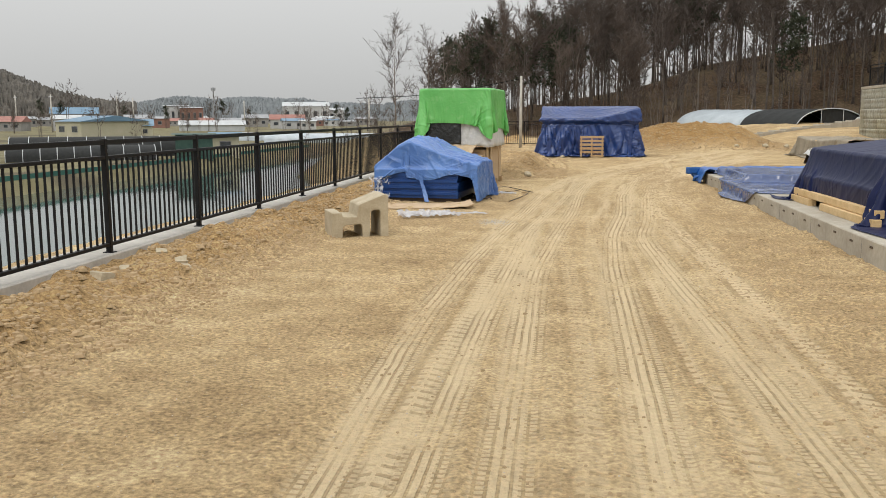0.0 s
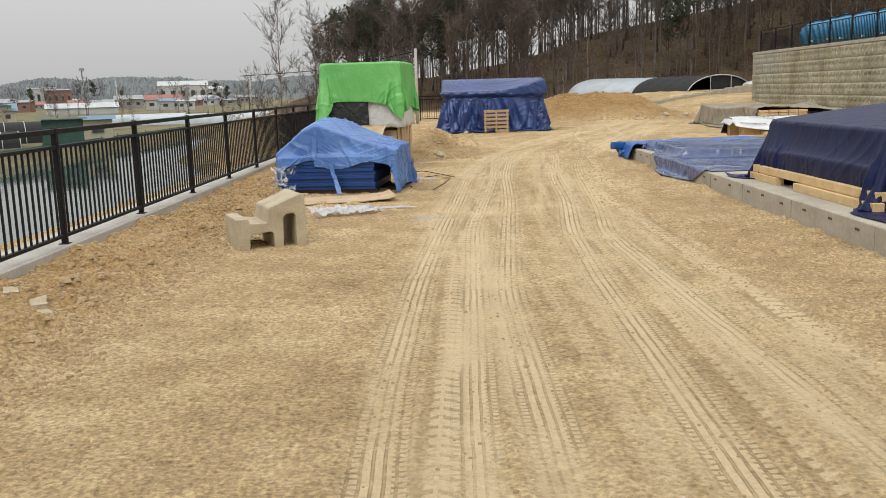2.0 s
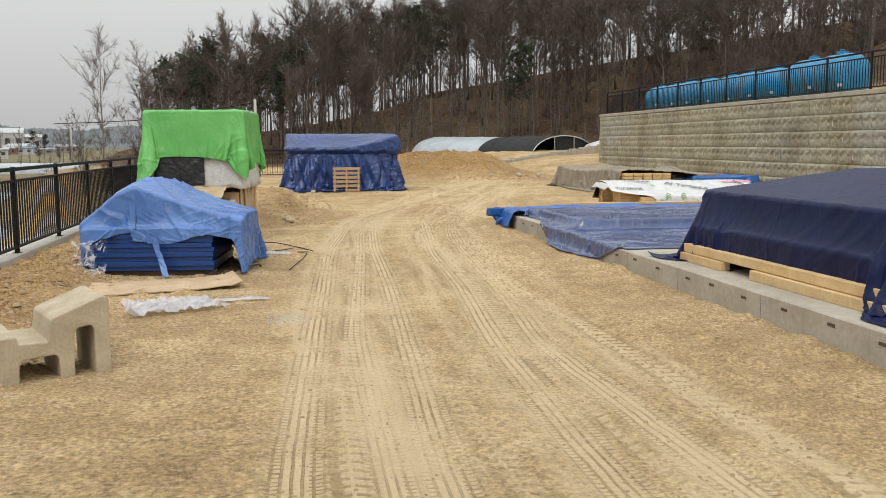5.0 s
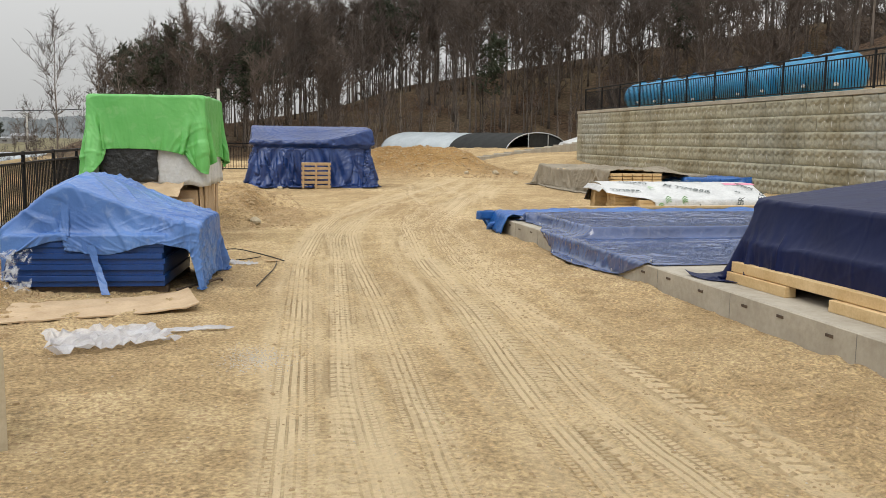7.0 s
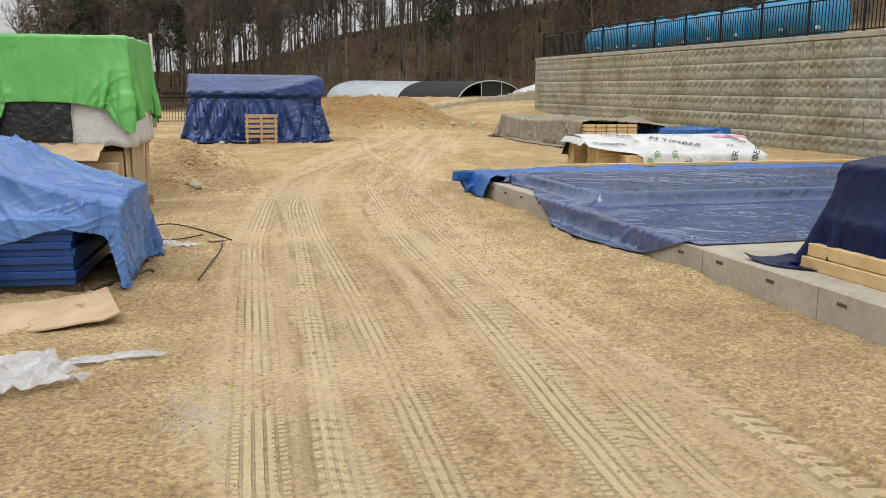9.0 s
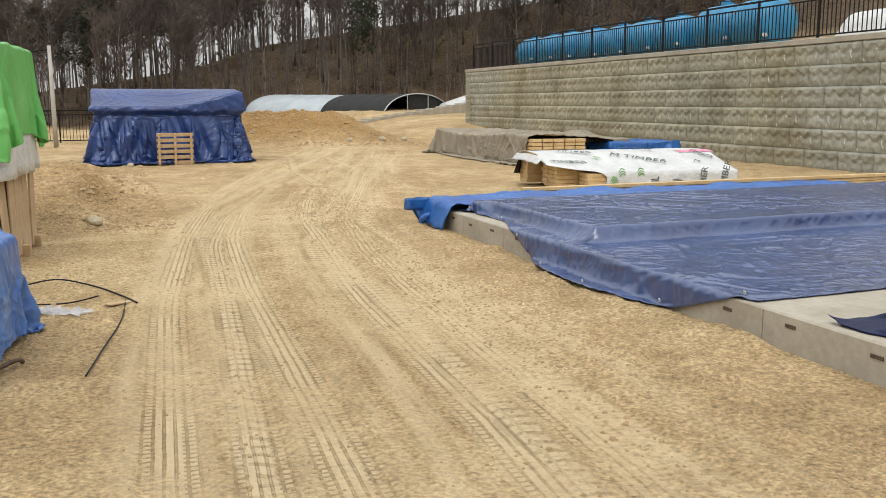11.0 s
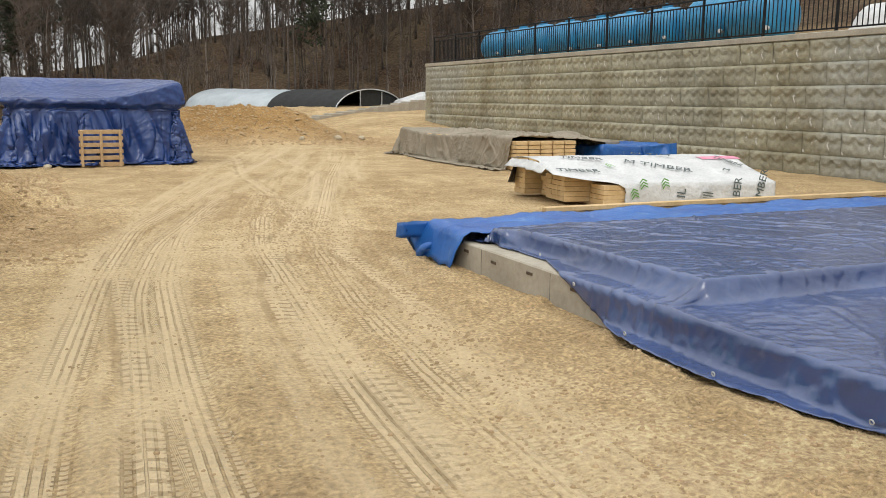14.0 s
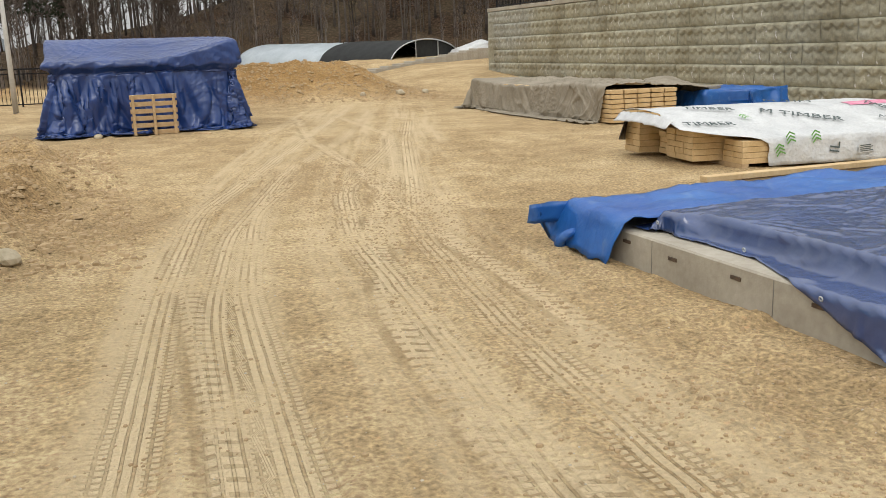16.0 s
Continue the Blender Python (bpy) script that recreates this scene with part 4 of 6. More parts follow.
ot = thing("worn_tarpaulin", pose(-2.45, 16.35, 0.0, 0, 0, -6), "faded creased blue tarpaulin thrown over the panel pile", "tarpaulin")
folds = drape((2.85, 2.5), 38, (0.04, 0.0, 3.0, 1.3), [(-0.91, 0.62, -0.74, 0.74, 0.0, 0.58), (-0.93, 0.93, -0.66, 0.78, 0.40, old_top)], 0.03, 2, 380, 0.0, None, 12, 0.016, 0.5, 0.0, 0.2, old_hem, 0.01, 0.03, 0.05)
cloth("sheet", folds, M_oldblue, ot)
bm = bmesh.new()
rows = [[(-0.1 + 0.035 * i * (1 + 0.5 * nz(j * 0.5, 3)) + 0.16 * (j / 9), -0.83 - 0.02 * abs(nz(i, j * 0.4)) - 0.12 * (j / 9) ** 2, 0.50 - 0.47 * j / 9) for i in range(3)] for j in range(10)]
thick(part("torn_strip", sheet(rows), M_oldblue, ot, "hanging torn strip"))
m_film, n_, l_, p_ = mat("clear_film", 0.25)
p_.inputs["Base Color"].default_value = (0.75, 0.78, 0.82, 1)
t_ = tex(n_, l_, 14, 5.0)
t2_ = tex(n_, l_, 5.0, 6.0)
t2_.inputs["Distortion"].default_value = 2.5
l_.new(math_(n_, l_, "MULTIPLY", ramp_fac(n_, l_, t2_.outputs["Fac"], 0.50, 0.62), 0.5), p_.inputs["Alpha"])
bump(n_, l_, p_, t_.outputs["Fac"], 0.9, 0.03)
rows = [[(-0.86 + 0.4 * i / 10 + 0.03 * nz(i, j), -0.80 - 0.06 * abs(nz(i * 0.6, j * 0.5, 2)) - 0.12 * (j / 11) ** 2, 0.46 - 0.45 * j / 11) for i in range(11)] for j in range(12)]
ob = tagged(part("plastic_film", sheet(rows), m_film), "crumpled clear plastic film hanging on the panels", "film")
ob.matrix_world = pose(-2.6, 16.35, 0.0, 0, 0, -6)

M_scrap = plain("milky_plastic", (0.50, 0.50, 0.53), (0.70, 0.70, 0.72), 8.0, 0.3, 0, 20, 0.8, 0.02)
M_scrap.node_tree.nodes["Principled BSDF"].inputs["Alpha"].default_value = 0.62

# flattened cardboard and plastic scrap before the panels
rows = [[(-0.95 + 1.9 * i / 16 + 0.1 * (j / 8) * (i / 16 - 0.5), -0.42 + 0.84 * j / 8, 0.025 + 0.03 * abs(nz(i * 0.4, j * 0.5, 1)) + 0.05 * max(0, (i - 13) / 3) ** 2) for i in range(17)] for j in range(9)]
cb = tagged(part("cardboard_sheet", sheet(rows), M_card), "flattened brown cardboard lying on the soil", "cardboard")
cb.matrix_world = pose(-2.55, 14.75, 0.0, 0, 0, 14)
thick(cb, 0.012)
for (u, v, rot, sx, sy, lab, seed) in ((-2.15, 13.5, 20, 0.42, 0.34, "crumpled clear plastic sheet on the soil", 1), (-1.62, 13.72, 8, 0.36, 0.05, "thin twisted strip of plastic on the soil", 5), (-1.22, 17.55, -30, 0.22, 0.10, "small torn scrap of plastic on the soil", 9)):
    rows = [[((i / 20 - 0.5) * 2 * sx * (1 + 0.3 * nz(j * 0.5, seed)), (j / 14 - 0.5) * 2 * sy * (1 + 0.3 * nz(i * 0.4, seed)), 0.012 + 0.10 * min(1, sy * 4) * abs(nz(i * 0.45 + seed, j * 0.6, 2)) + 0.04 * abs(nz(i * 1.1, j * 1.2, seed))) for i in range(21)] for j in range(15)]
    ob = tagged(part("plastic_scrap", sheet(rows), M_scrap), lab, "plastic")
    ob.matrix_world = pose(u, v, 0.0, 0, 0, rot)

# black cables on the soil
def cable(pts, r, label, name="cable", material=None):
    bm = bmesh.new()
    out = []
    for i in range(len(pts) - 1):
        for k in range(6):
            f = k / 6
            p0, p1, p2, p3 = (Vector(pts[max(0, min(len(pts) - 1, i + d))]) for d in (-1, 0, 1, 2))
            out.append(0.5 * ((2 * p1) + (p2 - p0) * f + (2 * p0 - 5 * p1 + 4 * p2 - p3) * f * f + (3 * p1 - p0 - 3 * p2 + p3) * f ** 3))
    out.append(Vector(pts[-1]))
    tube(bm, out, [r] * len(out), 6)
    return tagged(part(name, bm, material or M_steel, None, "", True), label, name.replace("_", " "))


cable([(-1.6, 18.6, 0.03), (-1.3, 18.75, 0.05), (-1.0, 18.5, 0.02), (-0.78, 18.0, 0.02), (-0.67, 17.62, 0.03)], 0.007, "thin black cable lying on the soil")
cable([(-0.75, 17.8, 0.02), (-0.80, 17.1, 0.02), (-0.92, 16.4, 0.015), (-1.02, 15.78, 0.02)], 0.006, "thin black cable end curving over the soil")
cable([(-1.6, 17.9, 0.03), (-1.2, 17.8, 0.03), (-0.95, 17.9, 0.05)], 0.006, "short black cable on the soil")
cable([(-1.80, 15.55, 0.04), (-1.6, 15.9, 0.03), (-1.42, 16.15, 0.05), (-1.38, 16.22, 0.02)], 0.014, "bent black bar poking from the panels", "bent_bar", M_rust)
bm = bmesh.new()
box(bm, -0.14, 0.14, -0.035, 0.035, 0, 0.015, 0.004)
ob = tagged(part("wood_scrap", bm, M_pallet), "small flat scrap of pale wood by the cable", "scrap")
ob.matrix_world = pose(-0.78, 17.72, 0.012, 0, 4, 40)

# ---- precast concrete stair block ----
prof = [(0, 0), (0, 0.29), (0.115, 0.29), (0.125, 0.245), (0.29, 0.24), (0.31, 0.37), (0.33, 0.385), (0.62, 0.49), (0.65, 0.48), (0.66, 0.46), (0.66, 0), (0.565, 0), (0.565, 0.29), (0.545, 0.315), (0.47, 0.305), (0.445, 0.28), (0.44, 0), (0.355, 0), (0.35, 0.13), (0.33, 0.155), (0.15, 0.145), (0.125, 0.12), (0.12, 0)]
bm = bmesh.new()
f = bm.faces.new([bm.verts.new((x * 1.06, 0, z)) for x, z in prof])
ex = bmesh.ops.extrude_face_region(bm, geom=[f])
for v in ex["geom"]:
    if isinstance(v, bmesh.types.BMVert):
        v.co.y += 0.58
bmesh.ops.recalc_face_normals(bm, faces=bm.faces)
bmesh.ops.triangulate(bm, faces=[f for f in bm.faces if len(f.verts) > 4])
sb = tagged(part("stair_block", bm, M_stair), "sandy precast concrete stair block resting on the soil", "stair block")
sb.matrix_world = pose(-2.92, 10.76, -0.01, 0, 0, 25) @ Matrix.Diagonal((1.04, 1.0, 1.12, 1))
bv = sb.modifiers.new("worn_edges", "BEVEL")
bv.width, bv.segments, bv.limit_method = 0.012, 2, "ANGLE"

# ---- navy tarpaulin over timber on the slab ----
NB = pose(5.55, 12.42, SLAB_TOP, 0, 0, 1)
tim = thing("bearer_stack", NB, "pale sawn timber bearers and pallets on the slab", "timber")
for x, y0, y1, z0 in ((-2.14, 0.75, 1.70, 0.0), (-2.16, -1.85, 0.15, 0.0), (-2.11, -1.78, 1.68, 0.10), (-0.5, -1.6, 1.6, 0.0), (1.2, -1.6, 1.6, 0.0)):
    bm = bmesh.new()
    box(bm, x, x + 0.11, y0, y1, z0, z0 + 0.095, 0.005)
    part("bearer", bm, M_timber, tim)
bm = bmesh.new()
box(bm, -1.76, 2.0, -1.6, 1.54, 0.197, 0.70, 0.01)
part("timber_pack", bm, M_timber, tim)


def navy_top(x, y):
    return 0.78 + 0.24 * np.clip((x + 2.0) / 2.0, 0, 1) - 0.01


nt = thing("navy_tarpaulin", NB, "dark navy tarpaulin stretched over timber packs on the slab", "tarpaulin")
folds = drape((5.2, 5.95), 40, (0.08, -0.60, 0.6, 1.25), [(-1.90, 2.1, -1.66, 1.64, 0.19, navy_top), (-2.02, 2.1, -1.66, 1.64, 0.1, 0.40), (-2.44, 7.0, -9.0, 8.0, -0.3, 0.0)], -0.23, 2, 420, 0.0, None, 15, 0.012, 0.55, 0.0, 0.2, None, 0.0, 0.006, 0.015, ((-1, 0, (-2.36, 2.08, 0.06)), (0, 0, (-2.30, -3.25, 0.06)), (0, -1, (2.5, -3.25, 0.06))))
cloth("sheet", folds, M_navy, nt)

# ---- sheets spread over the slab ----
def spread_sheet(name, u0, u1, v0, v1, height, material, label, nu_=90, nv_=90):
    rows = []
    for j in range(nv_ + 1):
        v = v0 + (v1 - v0) * j / nv_
        rows.append([Vector(height(u0 + (u1 - u0) * i / nu_, v)) for i in range(nu_ + 1)])
    e = thing(name, pose(0, 0, 0), label, "tarpaulin")
    thick(part("sheet", sheet(rows), material, e, "", True))
    return e


def hem_shape(x, y):
    """The sheet's free edge reaches out past the slab towards its near end."""
    out = 0.50 * np.sin(math.pi * np.clip((1.5 - y) / 4.4, 0, 1))
    return x - out * np.clip(-x / 3.9, 0, 1), y


folds = drape((7.5, 5.5), 54, (6.98, 17.8, 0.0, 0.60), [(SLAB_U, 12.6, 2.0, SLAB_END, -0.3, SLAB_TOP), (3.42, 11.0, 17.62, 20.0, 0.0, SLAB_TOP + 0.15), (3.3, 11.0, 20.05, 20.3, 0.0, SLAB_TOP + 0.13)], 0.045, 2, 300, 0.012, None, 18, 0.012, 0.3, 0.0, 0.2, hem_shape, 0.02, 0.011, 0.05)
spread = thing("spread_tarpaulin", pose(0, 0, 0), "violet-blue tarpaulin spread and creased over the slab", "tarpaulin")
cloth("sheet", folds, M_slabtarp, spread)

bm = bmesh.new()
tube(bm, [(0.012 * math.cos(k * 0.785), 0.012 * math.sin(k * 0.785), 0) for k in range(9)], [0.004] * 9, 5)
eyelet = None
for k in range(7):
    if eyelet is None:
        eyelet = part("eyelet", bm, M_hoop, spread, "metal eyelet")
        ob = eyelet
    else:
        ob = new("eyelet", eyelet.data)
        ob.parent = spread
    q = folds[6 + int(k * 0.155 * len(folds)), 1]
    ob.matrix_basis = pose(q[0] - 0.012, q[1], q[2] + 0.03, 0, 80, 0)


def under_sheet(u, v):
    z = SLAB_TOP + 0.10 + 0.08 * abs(nz(u * 1.5, v * 3, 11)) - 0.1 * max(0, 20.6 - v) + 0.03 * abs(nz(u * 5, v * 5, 12))
    over = v - 21.2
    if over > 0:
        return (u, 21.14 + 0.04 * abs(nz(u * 4, 0, 3)) + 0.25 * over, max(0.03, z - over * 0.8))
    side = SLAB_U - u
    if side > 0:
        return (SLAB_U - 0.04 - 0.30 * side - 0.04 * abs(nz(v * 6, side * 3, 1)), v + 0.2 * side, max(0.02, z - 0.85 * side + 0.02 * nz(v * 8, side * 6)))
    return (u, v, z)


bright = spread_sheet("bright_tarpaulin", SLAB_U - 0.38, 9.6, 20.35, 21.4, under_sheet, M_bright, "bright blue tarpaulin crumpled along the slab's far edge", 120, 24)
bm = bmesh.new()
tube(bm, [(2.95 - 0.07 * math.sin(a) + 0.01 * a, 20.98 + 0.05 * math.cos(a), 0.10 - 0.06 * math.cos(a)) for a in [k * 0.5 for k in range(11)]], [0.05 - 0.003 * k for k in range(11)], 10)
part("rolled_corner", bm, M_bright, bright, "loose rolled corner", True)
for k, (v, z, u0, u1) in enumerate(((21.34, 0.355, 4.5, 12.3), (21.36, 0.30, 4.9, 12.0), (21.35, 0.242, 4.7, 12.4))):
    bm = bmesh.new()
    box(bm, u0, u1, v, v + 0.10, z, z + 0.05, 0.004)
    tagged(part("long_plank", bm, M_timber), "long pale sawn plank along the slab's far edge", "plank", "planks along the slab")
for k in range(4):
    bm = bmesh.new()
    box(bm, 5.1 + k * 2.1, 5.2 + k * 2.1, 21.3, 21.75, -0.02, 0.24, 0.004)
    tagged(part("plank_block", bm, M_pallet), "rough timber block under the long planks", "block", "plank blocks")

# ---- timber packs under printed wrap ----
TP = pose(7.1, 24.9, 0.0, 0, 0, -8)
packs = thing("timber_packs", TP, "stacked packs of pale sawn timber beside the slab", "timber")
for x0, x1, y0, y1, z1, n in ((-0.55, 2.35, 0.55, 1.0, 0.48, 5), (-0.28, 2.35, 0.10, 0.50, 0.36, 4), (-0.40, 2.4, -0.62, 0.06, 0.44, 5), (0.0, 2.45, -1.10, -0.66, 0.34, 4)):
    for k in range(n):
        h = (z1 - 0.06) / n
        for j in range(max(2, round((y1 - y0) / 0.2))):
            w = (y1 - y0) / max(2, round((y1 - y0) / 0.2))
            bm = bmesh.new()
            jit = 0.025 * nz(k * 3.7 + x0 * 9, j * 2.3)
            box(bm, x0 + jit, x1, y0 + j * w, y0 + (j + 1) * w - 0.004, 0.06 + k * h, 0.06 + (k + 1) * h - 0.004, 0.003)
            part("plank", bm, M_timber, packs)
for x in (0.0, 1.3, 2.4):
    bm = bmesh.new()
    box(bm, x, x + 0.09, -1.1, 1.0, 0, 0.06)
    part("bearer", bm, M_pallet, packs)


def wrap_point(s, x):
    """The wrap's cross-section: over the top from the back, then down the front face."""
    y = 1.02 - s
    if s < 2.12:
        z = 0.60 + 0.06 * math.sin(math.pi * min(1, s / 1.3)) - 0.24 * max(0.0, (s - 1.15) / 0.97) + 0.015 * nz(x * 2, s * 3, 3) + 0.012 * abs(nz(x * 5, s * 5, 1))
        return Vector((x, y, z))
    d = s - 2.12
    return Vector((x, -1.12 - 0.05 * d - 0.03 * abs(nz(x * 3, d * 4, 2)) - 0.04 * d, max(0.03, 0.365 - d)))


wrap = thing("timber_wrap", TP, "white printed plastic wrap folded over the timber packs", "wrap")
rows = []
for j in range(46):
    s = 2.46 * j / 45
    x_start = -0.62 + (0.0 if s < 1.7 else 0.95 * min(1, (s - 1.7) / 0.5)) + 0.04 * nz(s * 4, 7)
    rows.append([tuple(wrap_point(s, x_start + (2.85 - x_start) * i / 60)) for i in range(61)])
thick(part("sheet", sheet(rows), M_white, wrap, "", True))
rows = [[(-0.62 - 0.03 * j + 0.02 * nz(i, j), -0.55 + 1.55 * i / 24, 0.60 - 0.03 * j - 0.04 * abs(nz(i * 0.6, j)) + 0.03 * math.sin(math.pi * i / 24)) for i in range(25)] for j in range(5)]
thick(part("front_flap", sheet(rows), M_white, wrap, "loose printed flap", True))
rows = [[(-0.62 - 0.025 * j + 0.06 * i, 0.80 + 0.07 * i, 0.58 - 0.07 * j - 0.01 * i + 0.02 * nz(i, j)) for i in range(5)] for j in range(6)]
thick(part("black_corner", sheet(rows), M_black, wrap, "torn black lining"), 0.006)


def lettering(text, size, place, material, parent):
    cu = bpy.data.curves.new("lettering", "FONT")
    cu.body, cu.size, cu.extrude, cu.resolution_u = text, size, 0.002, 2
    tmp = bpy.data.objects.new("lettering", cu)
    me_ = bpy.data.meshes.new_from_object(tmp)
    bpy.data.objects.remove(tmp)
    me_.materials.clear()
    me_.materials.append(material)
    ob = new("lettering", me_)
    ob.parent = parent
    ob.matrix_basis = place
    return ob


def on_wrap(s, x, turn):
    a, b = wrap_point(s, x), wrap_point(s + 0.12, x)
    up = (a - b).normalized()
    right = Vector((1, 0, 0))
    nrm = right.cross(up).normalized()
    m = Matrix((right, up, nrm)).transposed().to_4x4()
    return Matrix.Translation(a + nrm * (0.035 if s < 2.1 else 0.03)) @ m @ pose(0, 0, 0, 0, 0, turn)


for text, size, s, x, turn in (("TIMBER", 0.20, 1.62, -0.5, -8), ("TIMBER", 0.20, 1.0, -0.2, -20), ("M TIMBER", 0.24, 1.25, 0.75, -30), ("M TIM", 0.24, 0.7, 1.15, -30), ("TIMBER", 0.16, 1.1, 2.4, -60),
                              ("IL", 0.20, 2.36, 1.28, 80), ("BER", 0.18, 2.36, 2.2, 80), ("MBER", 0.18, 2.38, 2.6, 75), ("M", 0.16, 1.7, 2.2, -40)):
    lettering(text, size, on_wrap(s, x, turn), M_print, wrap)
for s, x in ((2.2, 0.62), (2.2, 0.98), (2.34, 0.48), (1.5, 0.45)):
    for k in range(3):
        bm = bmesh.new()
        f0 = [(-0.06, 0, 0), (0, 0.045, 0), (0.06, 0, 0), (0.06, 0.022, 0), (0, 0.067, 0), (-0.06, 0.022, 0)]
        vs = [bm.verts.new(p) for p in f0]
        bm.faces.new((vs[0], vs[1], vs[4], vs[5]))
        bm.faces.new((vs[1], vs[2], vs[3], vs[4]))
        ob = part("chevron_mark", bm, M_printg, wrap, "green printed mark")
        ob.matrix_basis = on_wrap(s, x, 15) @ pose(0, k * 0.045, 0)
bm = bmesh.new()
box(bm, 0, 0.24, 0, 0.11, 0, 0.002)
part("paper_label", bm, M_white, wrap, "white paper label").matrix_basis = on_wrap(2.36, 1.55, 3)
for k in range(4):
    bm = bmesh.new()
    box(bm, 0.02, 0.2 - 0.03 * (k % 2), 0.015 + k * 0.023, 0.026 + k * 0.023, 0.003, 0.004)
    part("print_bar", bm, M_print, wrap).matrix_basis = on_wrap(2.36, 1.55, 3)
rows = [[tuple(wrap_point(0.95 + 0.45 * j / 8, 2.2 + 0.7 * i / 12) + Vector((0, 0, 0.014))) for i in range(13)] for j in range(5)]
part("pink_spray", sheet(rows), M_pink, wrap, "pink spray marking")

# ---- long pile under grey felt ----
felt = thing("felt_covered_pile", pose(10.1, 33.2, 0.0, 0, 0, 0), "long low timber pile under grey-brown felt sheeting", "pile")


def felt_top(x, y):
    return 0.68 + 0.05 * np.sin(x * 2 + y) + 0.20 * np.exp(-(((x - 0.5) / 0.5) ** 2) - ((y + 2.6) / 0.6) ** 2) - 0.05 * np.clip(x, 0, 2)


folds = drape((3.8, 7.3), 30, (-0.10, 0.42, -2.0, 1.0), [(-1.2, 1.2, -3.2, 3.25, 0.0, felt_top), (1.2, 2.9, -2.4, 1.5, 0.0, 0.44)], 0.03, 2, 420, 0.03, None, 21, 0.02, 0.45, 0.0, 0.2, clipped(1.9, 3.65, 0.08), 0.02, 0.035, 0.12)
cloth("felt_sheet", folds, M_felt, felt, "draped felt sheet", 0.01)
for k in range(7):
    for j in range(5):
        bm = bmesh.new()
        box(bm, -1.2 + j * 0.3, -0.93 + j * 0.3, -3.38 + 0.08 * abs(nz(k * 3.1, j * 2.7)), 2.6, 0.05 + k * 0.09, 0.125 + k * 0.09, 0.004)
        part("plank", bm, M_timber, felt)
bm = bmesh.new()
box(bm, -1.2, 1.2, -3.0, -2.85, 0, 0.05)
part("bearer", bm, M_pallet, felt)
bm = bmesh.new()
box(bm, 1.2, 2.9, -2.4, 1.5, 0.0, 0.44, 0.02)
part("side_pack", bm, M_timber, felt)
fb = thing("blue_pile_sheet", pose(12.25, 31.4, 0.0, 0, 0, 4), "bright blue tarpaulin over the low pile's end", "tarpaulin")
thick(part("sheet", cover(1.15, 1.3, lambda x, y: 0.52 + 0.05 * nz(x * 2, y * 2), lambda t: 0.06, 0.2, 0.08, 0, 0.1, 200, 12, 31.0, None, 5.0, 0.06), M_bright, fb, "", True))
thick(part("felt_strip", cover(0.85, 0.5, lambda x, y: 0.585 + 0.03 * nz(x * 2, y * 2), lambda t: 0.42, 0.08, 0.02, 0, 0.1, 120, 6, 35.0), M_felt, fb, "grey felt strip on top", True)).location = (-0.55, 0.3, 0)

# ---- blue water tanks lying on the terrace ----
def tank_body(r, length):
    """A ribbed drum lying along v with domed ends."""
    bm = bmesh.new()
    pts, rad = [], []
    n = 46
    for i in range(n + 1):
        f = i / n
        x = (f - 0.5) * length
        dome = max(0.0, (abs(f - 0.5) - 0.31) / 0.19)
        rr = r * math.sqrt(max(0.02, 1 - dome ** 2.2)) * (1 + 0.018 * math.sin(f * math.tau * 13) * (dome <= 0))
        pts.append((0, x, 0))
        rad.append(rr)
    tube(bm, pts, rad, 28)
    return bm


first_tank = None
for k in range(9):
    v = 31.5 + k * 1.74
    if first_tank is None:
        first_tank = thing("water_tank", pose(0, 0, 0), "blue ribbed plastic water tank lying behind the railing", "tank", "tanks on the terrace")
        part("body", tank_body(0.62, 1.52), M_tank, first_tank, "", True)
        bm = bmesh.new()
        tube(bm, [(0.0, 0, 0.60), (0.0, 0, 0.70)], [0.16, 0.16], 18)
        lid = part("lid", bm, M_tank, first_tank)
        bm = bmesh.new()
        tube(bm, [(-0.08, 0, 0.70), (-0.07, 0, 0.75), (0.07, 0, 0.75), (0.08, 0, 0.70)], [0.015] * 4, 6)
        part("lid_handle", bm, M_tank, lid)
        bm = bmesh.new()
        tube(bm, [(-0.40, -0.60, -0.30), (-0.52, -0.66, -0.30)], [0.05, 0.05], 10)
        part("outlet", bm, M_white, first_tank, "white outlet pipe")
        t = first_tank
    else:
        t = copy_thing(first_tank, pose(0, 0, 0))
    big = 1.12 if k < 2 else 1.0
    t.matrix_world = pose(16.75 + 0.08 * math.sin(k * 1.9), v - (0.35 if k < 2 else 0), WALL_TOP + 0.02 + 0.62 * big, 0, 4 * math.sin(k), 3 * math.sin(k * 2.7)) @ Matrix.Scale(big, 4)

hut = thing("terrace_heap", pose(18.2, 27.0, WALL_TOP, 0, 0, 0), "heap under blue and white sheets on the terrace", "heap")
thick(part("blue_sheet", cover(1.1, 1.5, lambda x, y: 0.95 - 0.25 * x * x - 0.1 * y * y, lambda t: 0.02, 0.15, 0.2, 0, 0.3, 120, 10, 41.0), M_slabtarp, hut, "blue sheet", True))
thick(part("white_sheet", cover(0.7, 0.7, lambda x, y: 0.85 - 0.5 * x * x, lambda t: 0.05, 0.12, 0.3, 0, 0.2, 100, 8, 43.0), M_white, hut, "white sheet", True)).location = (-0.65, 0.6, 0.0)

M_blue_side = plain("pale_blue_sheet", (0.16, 0.26, 0.36), (0.24, 0.34, 0.44), 2.0, 0.6)
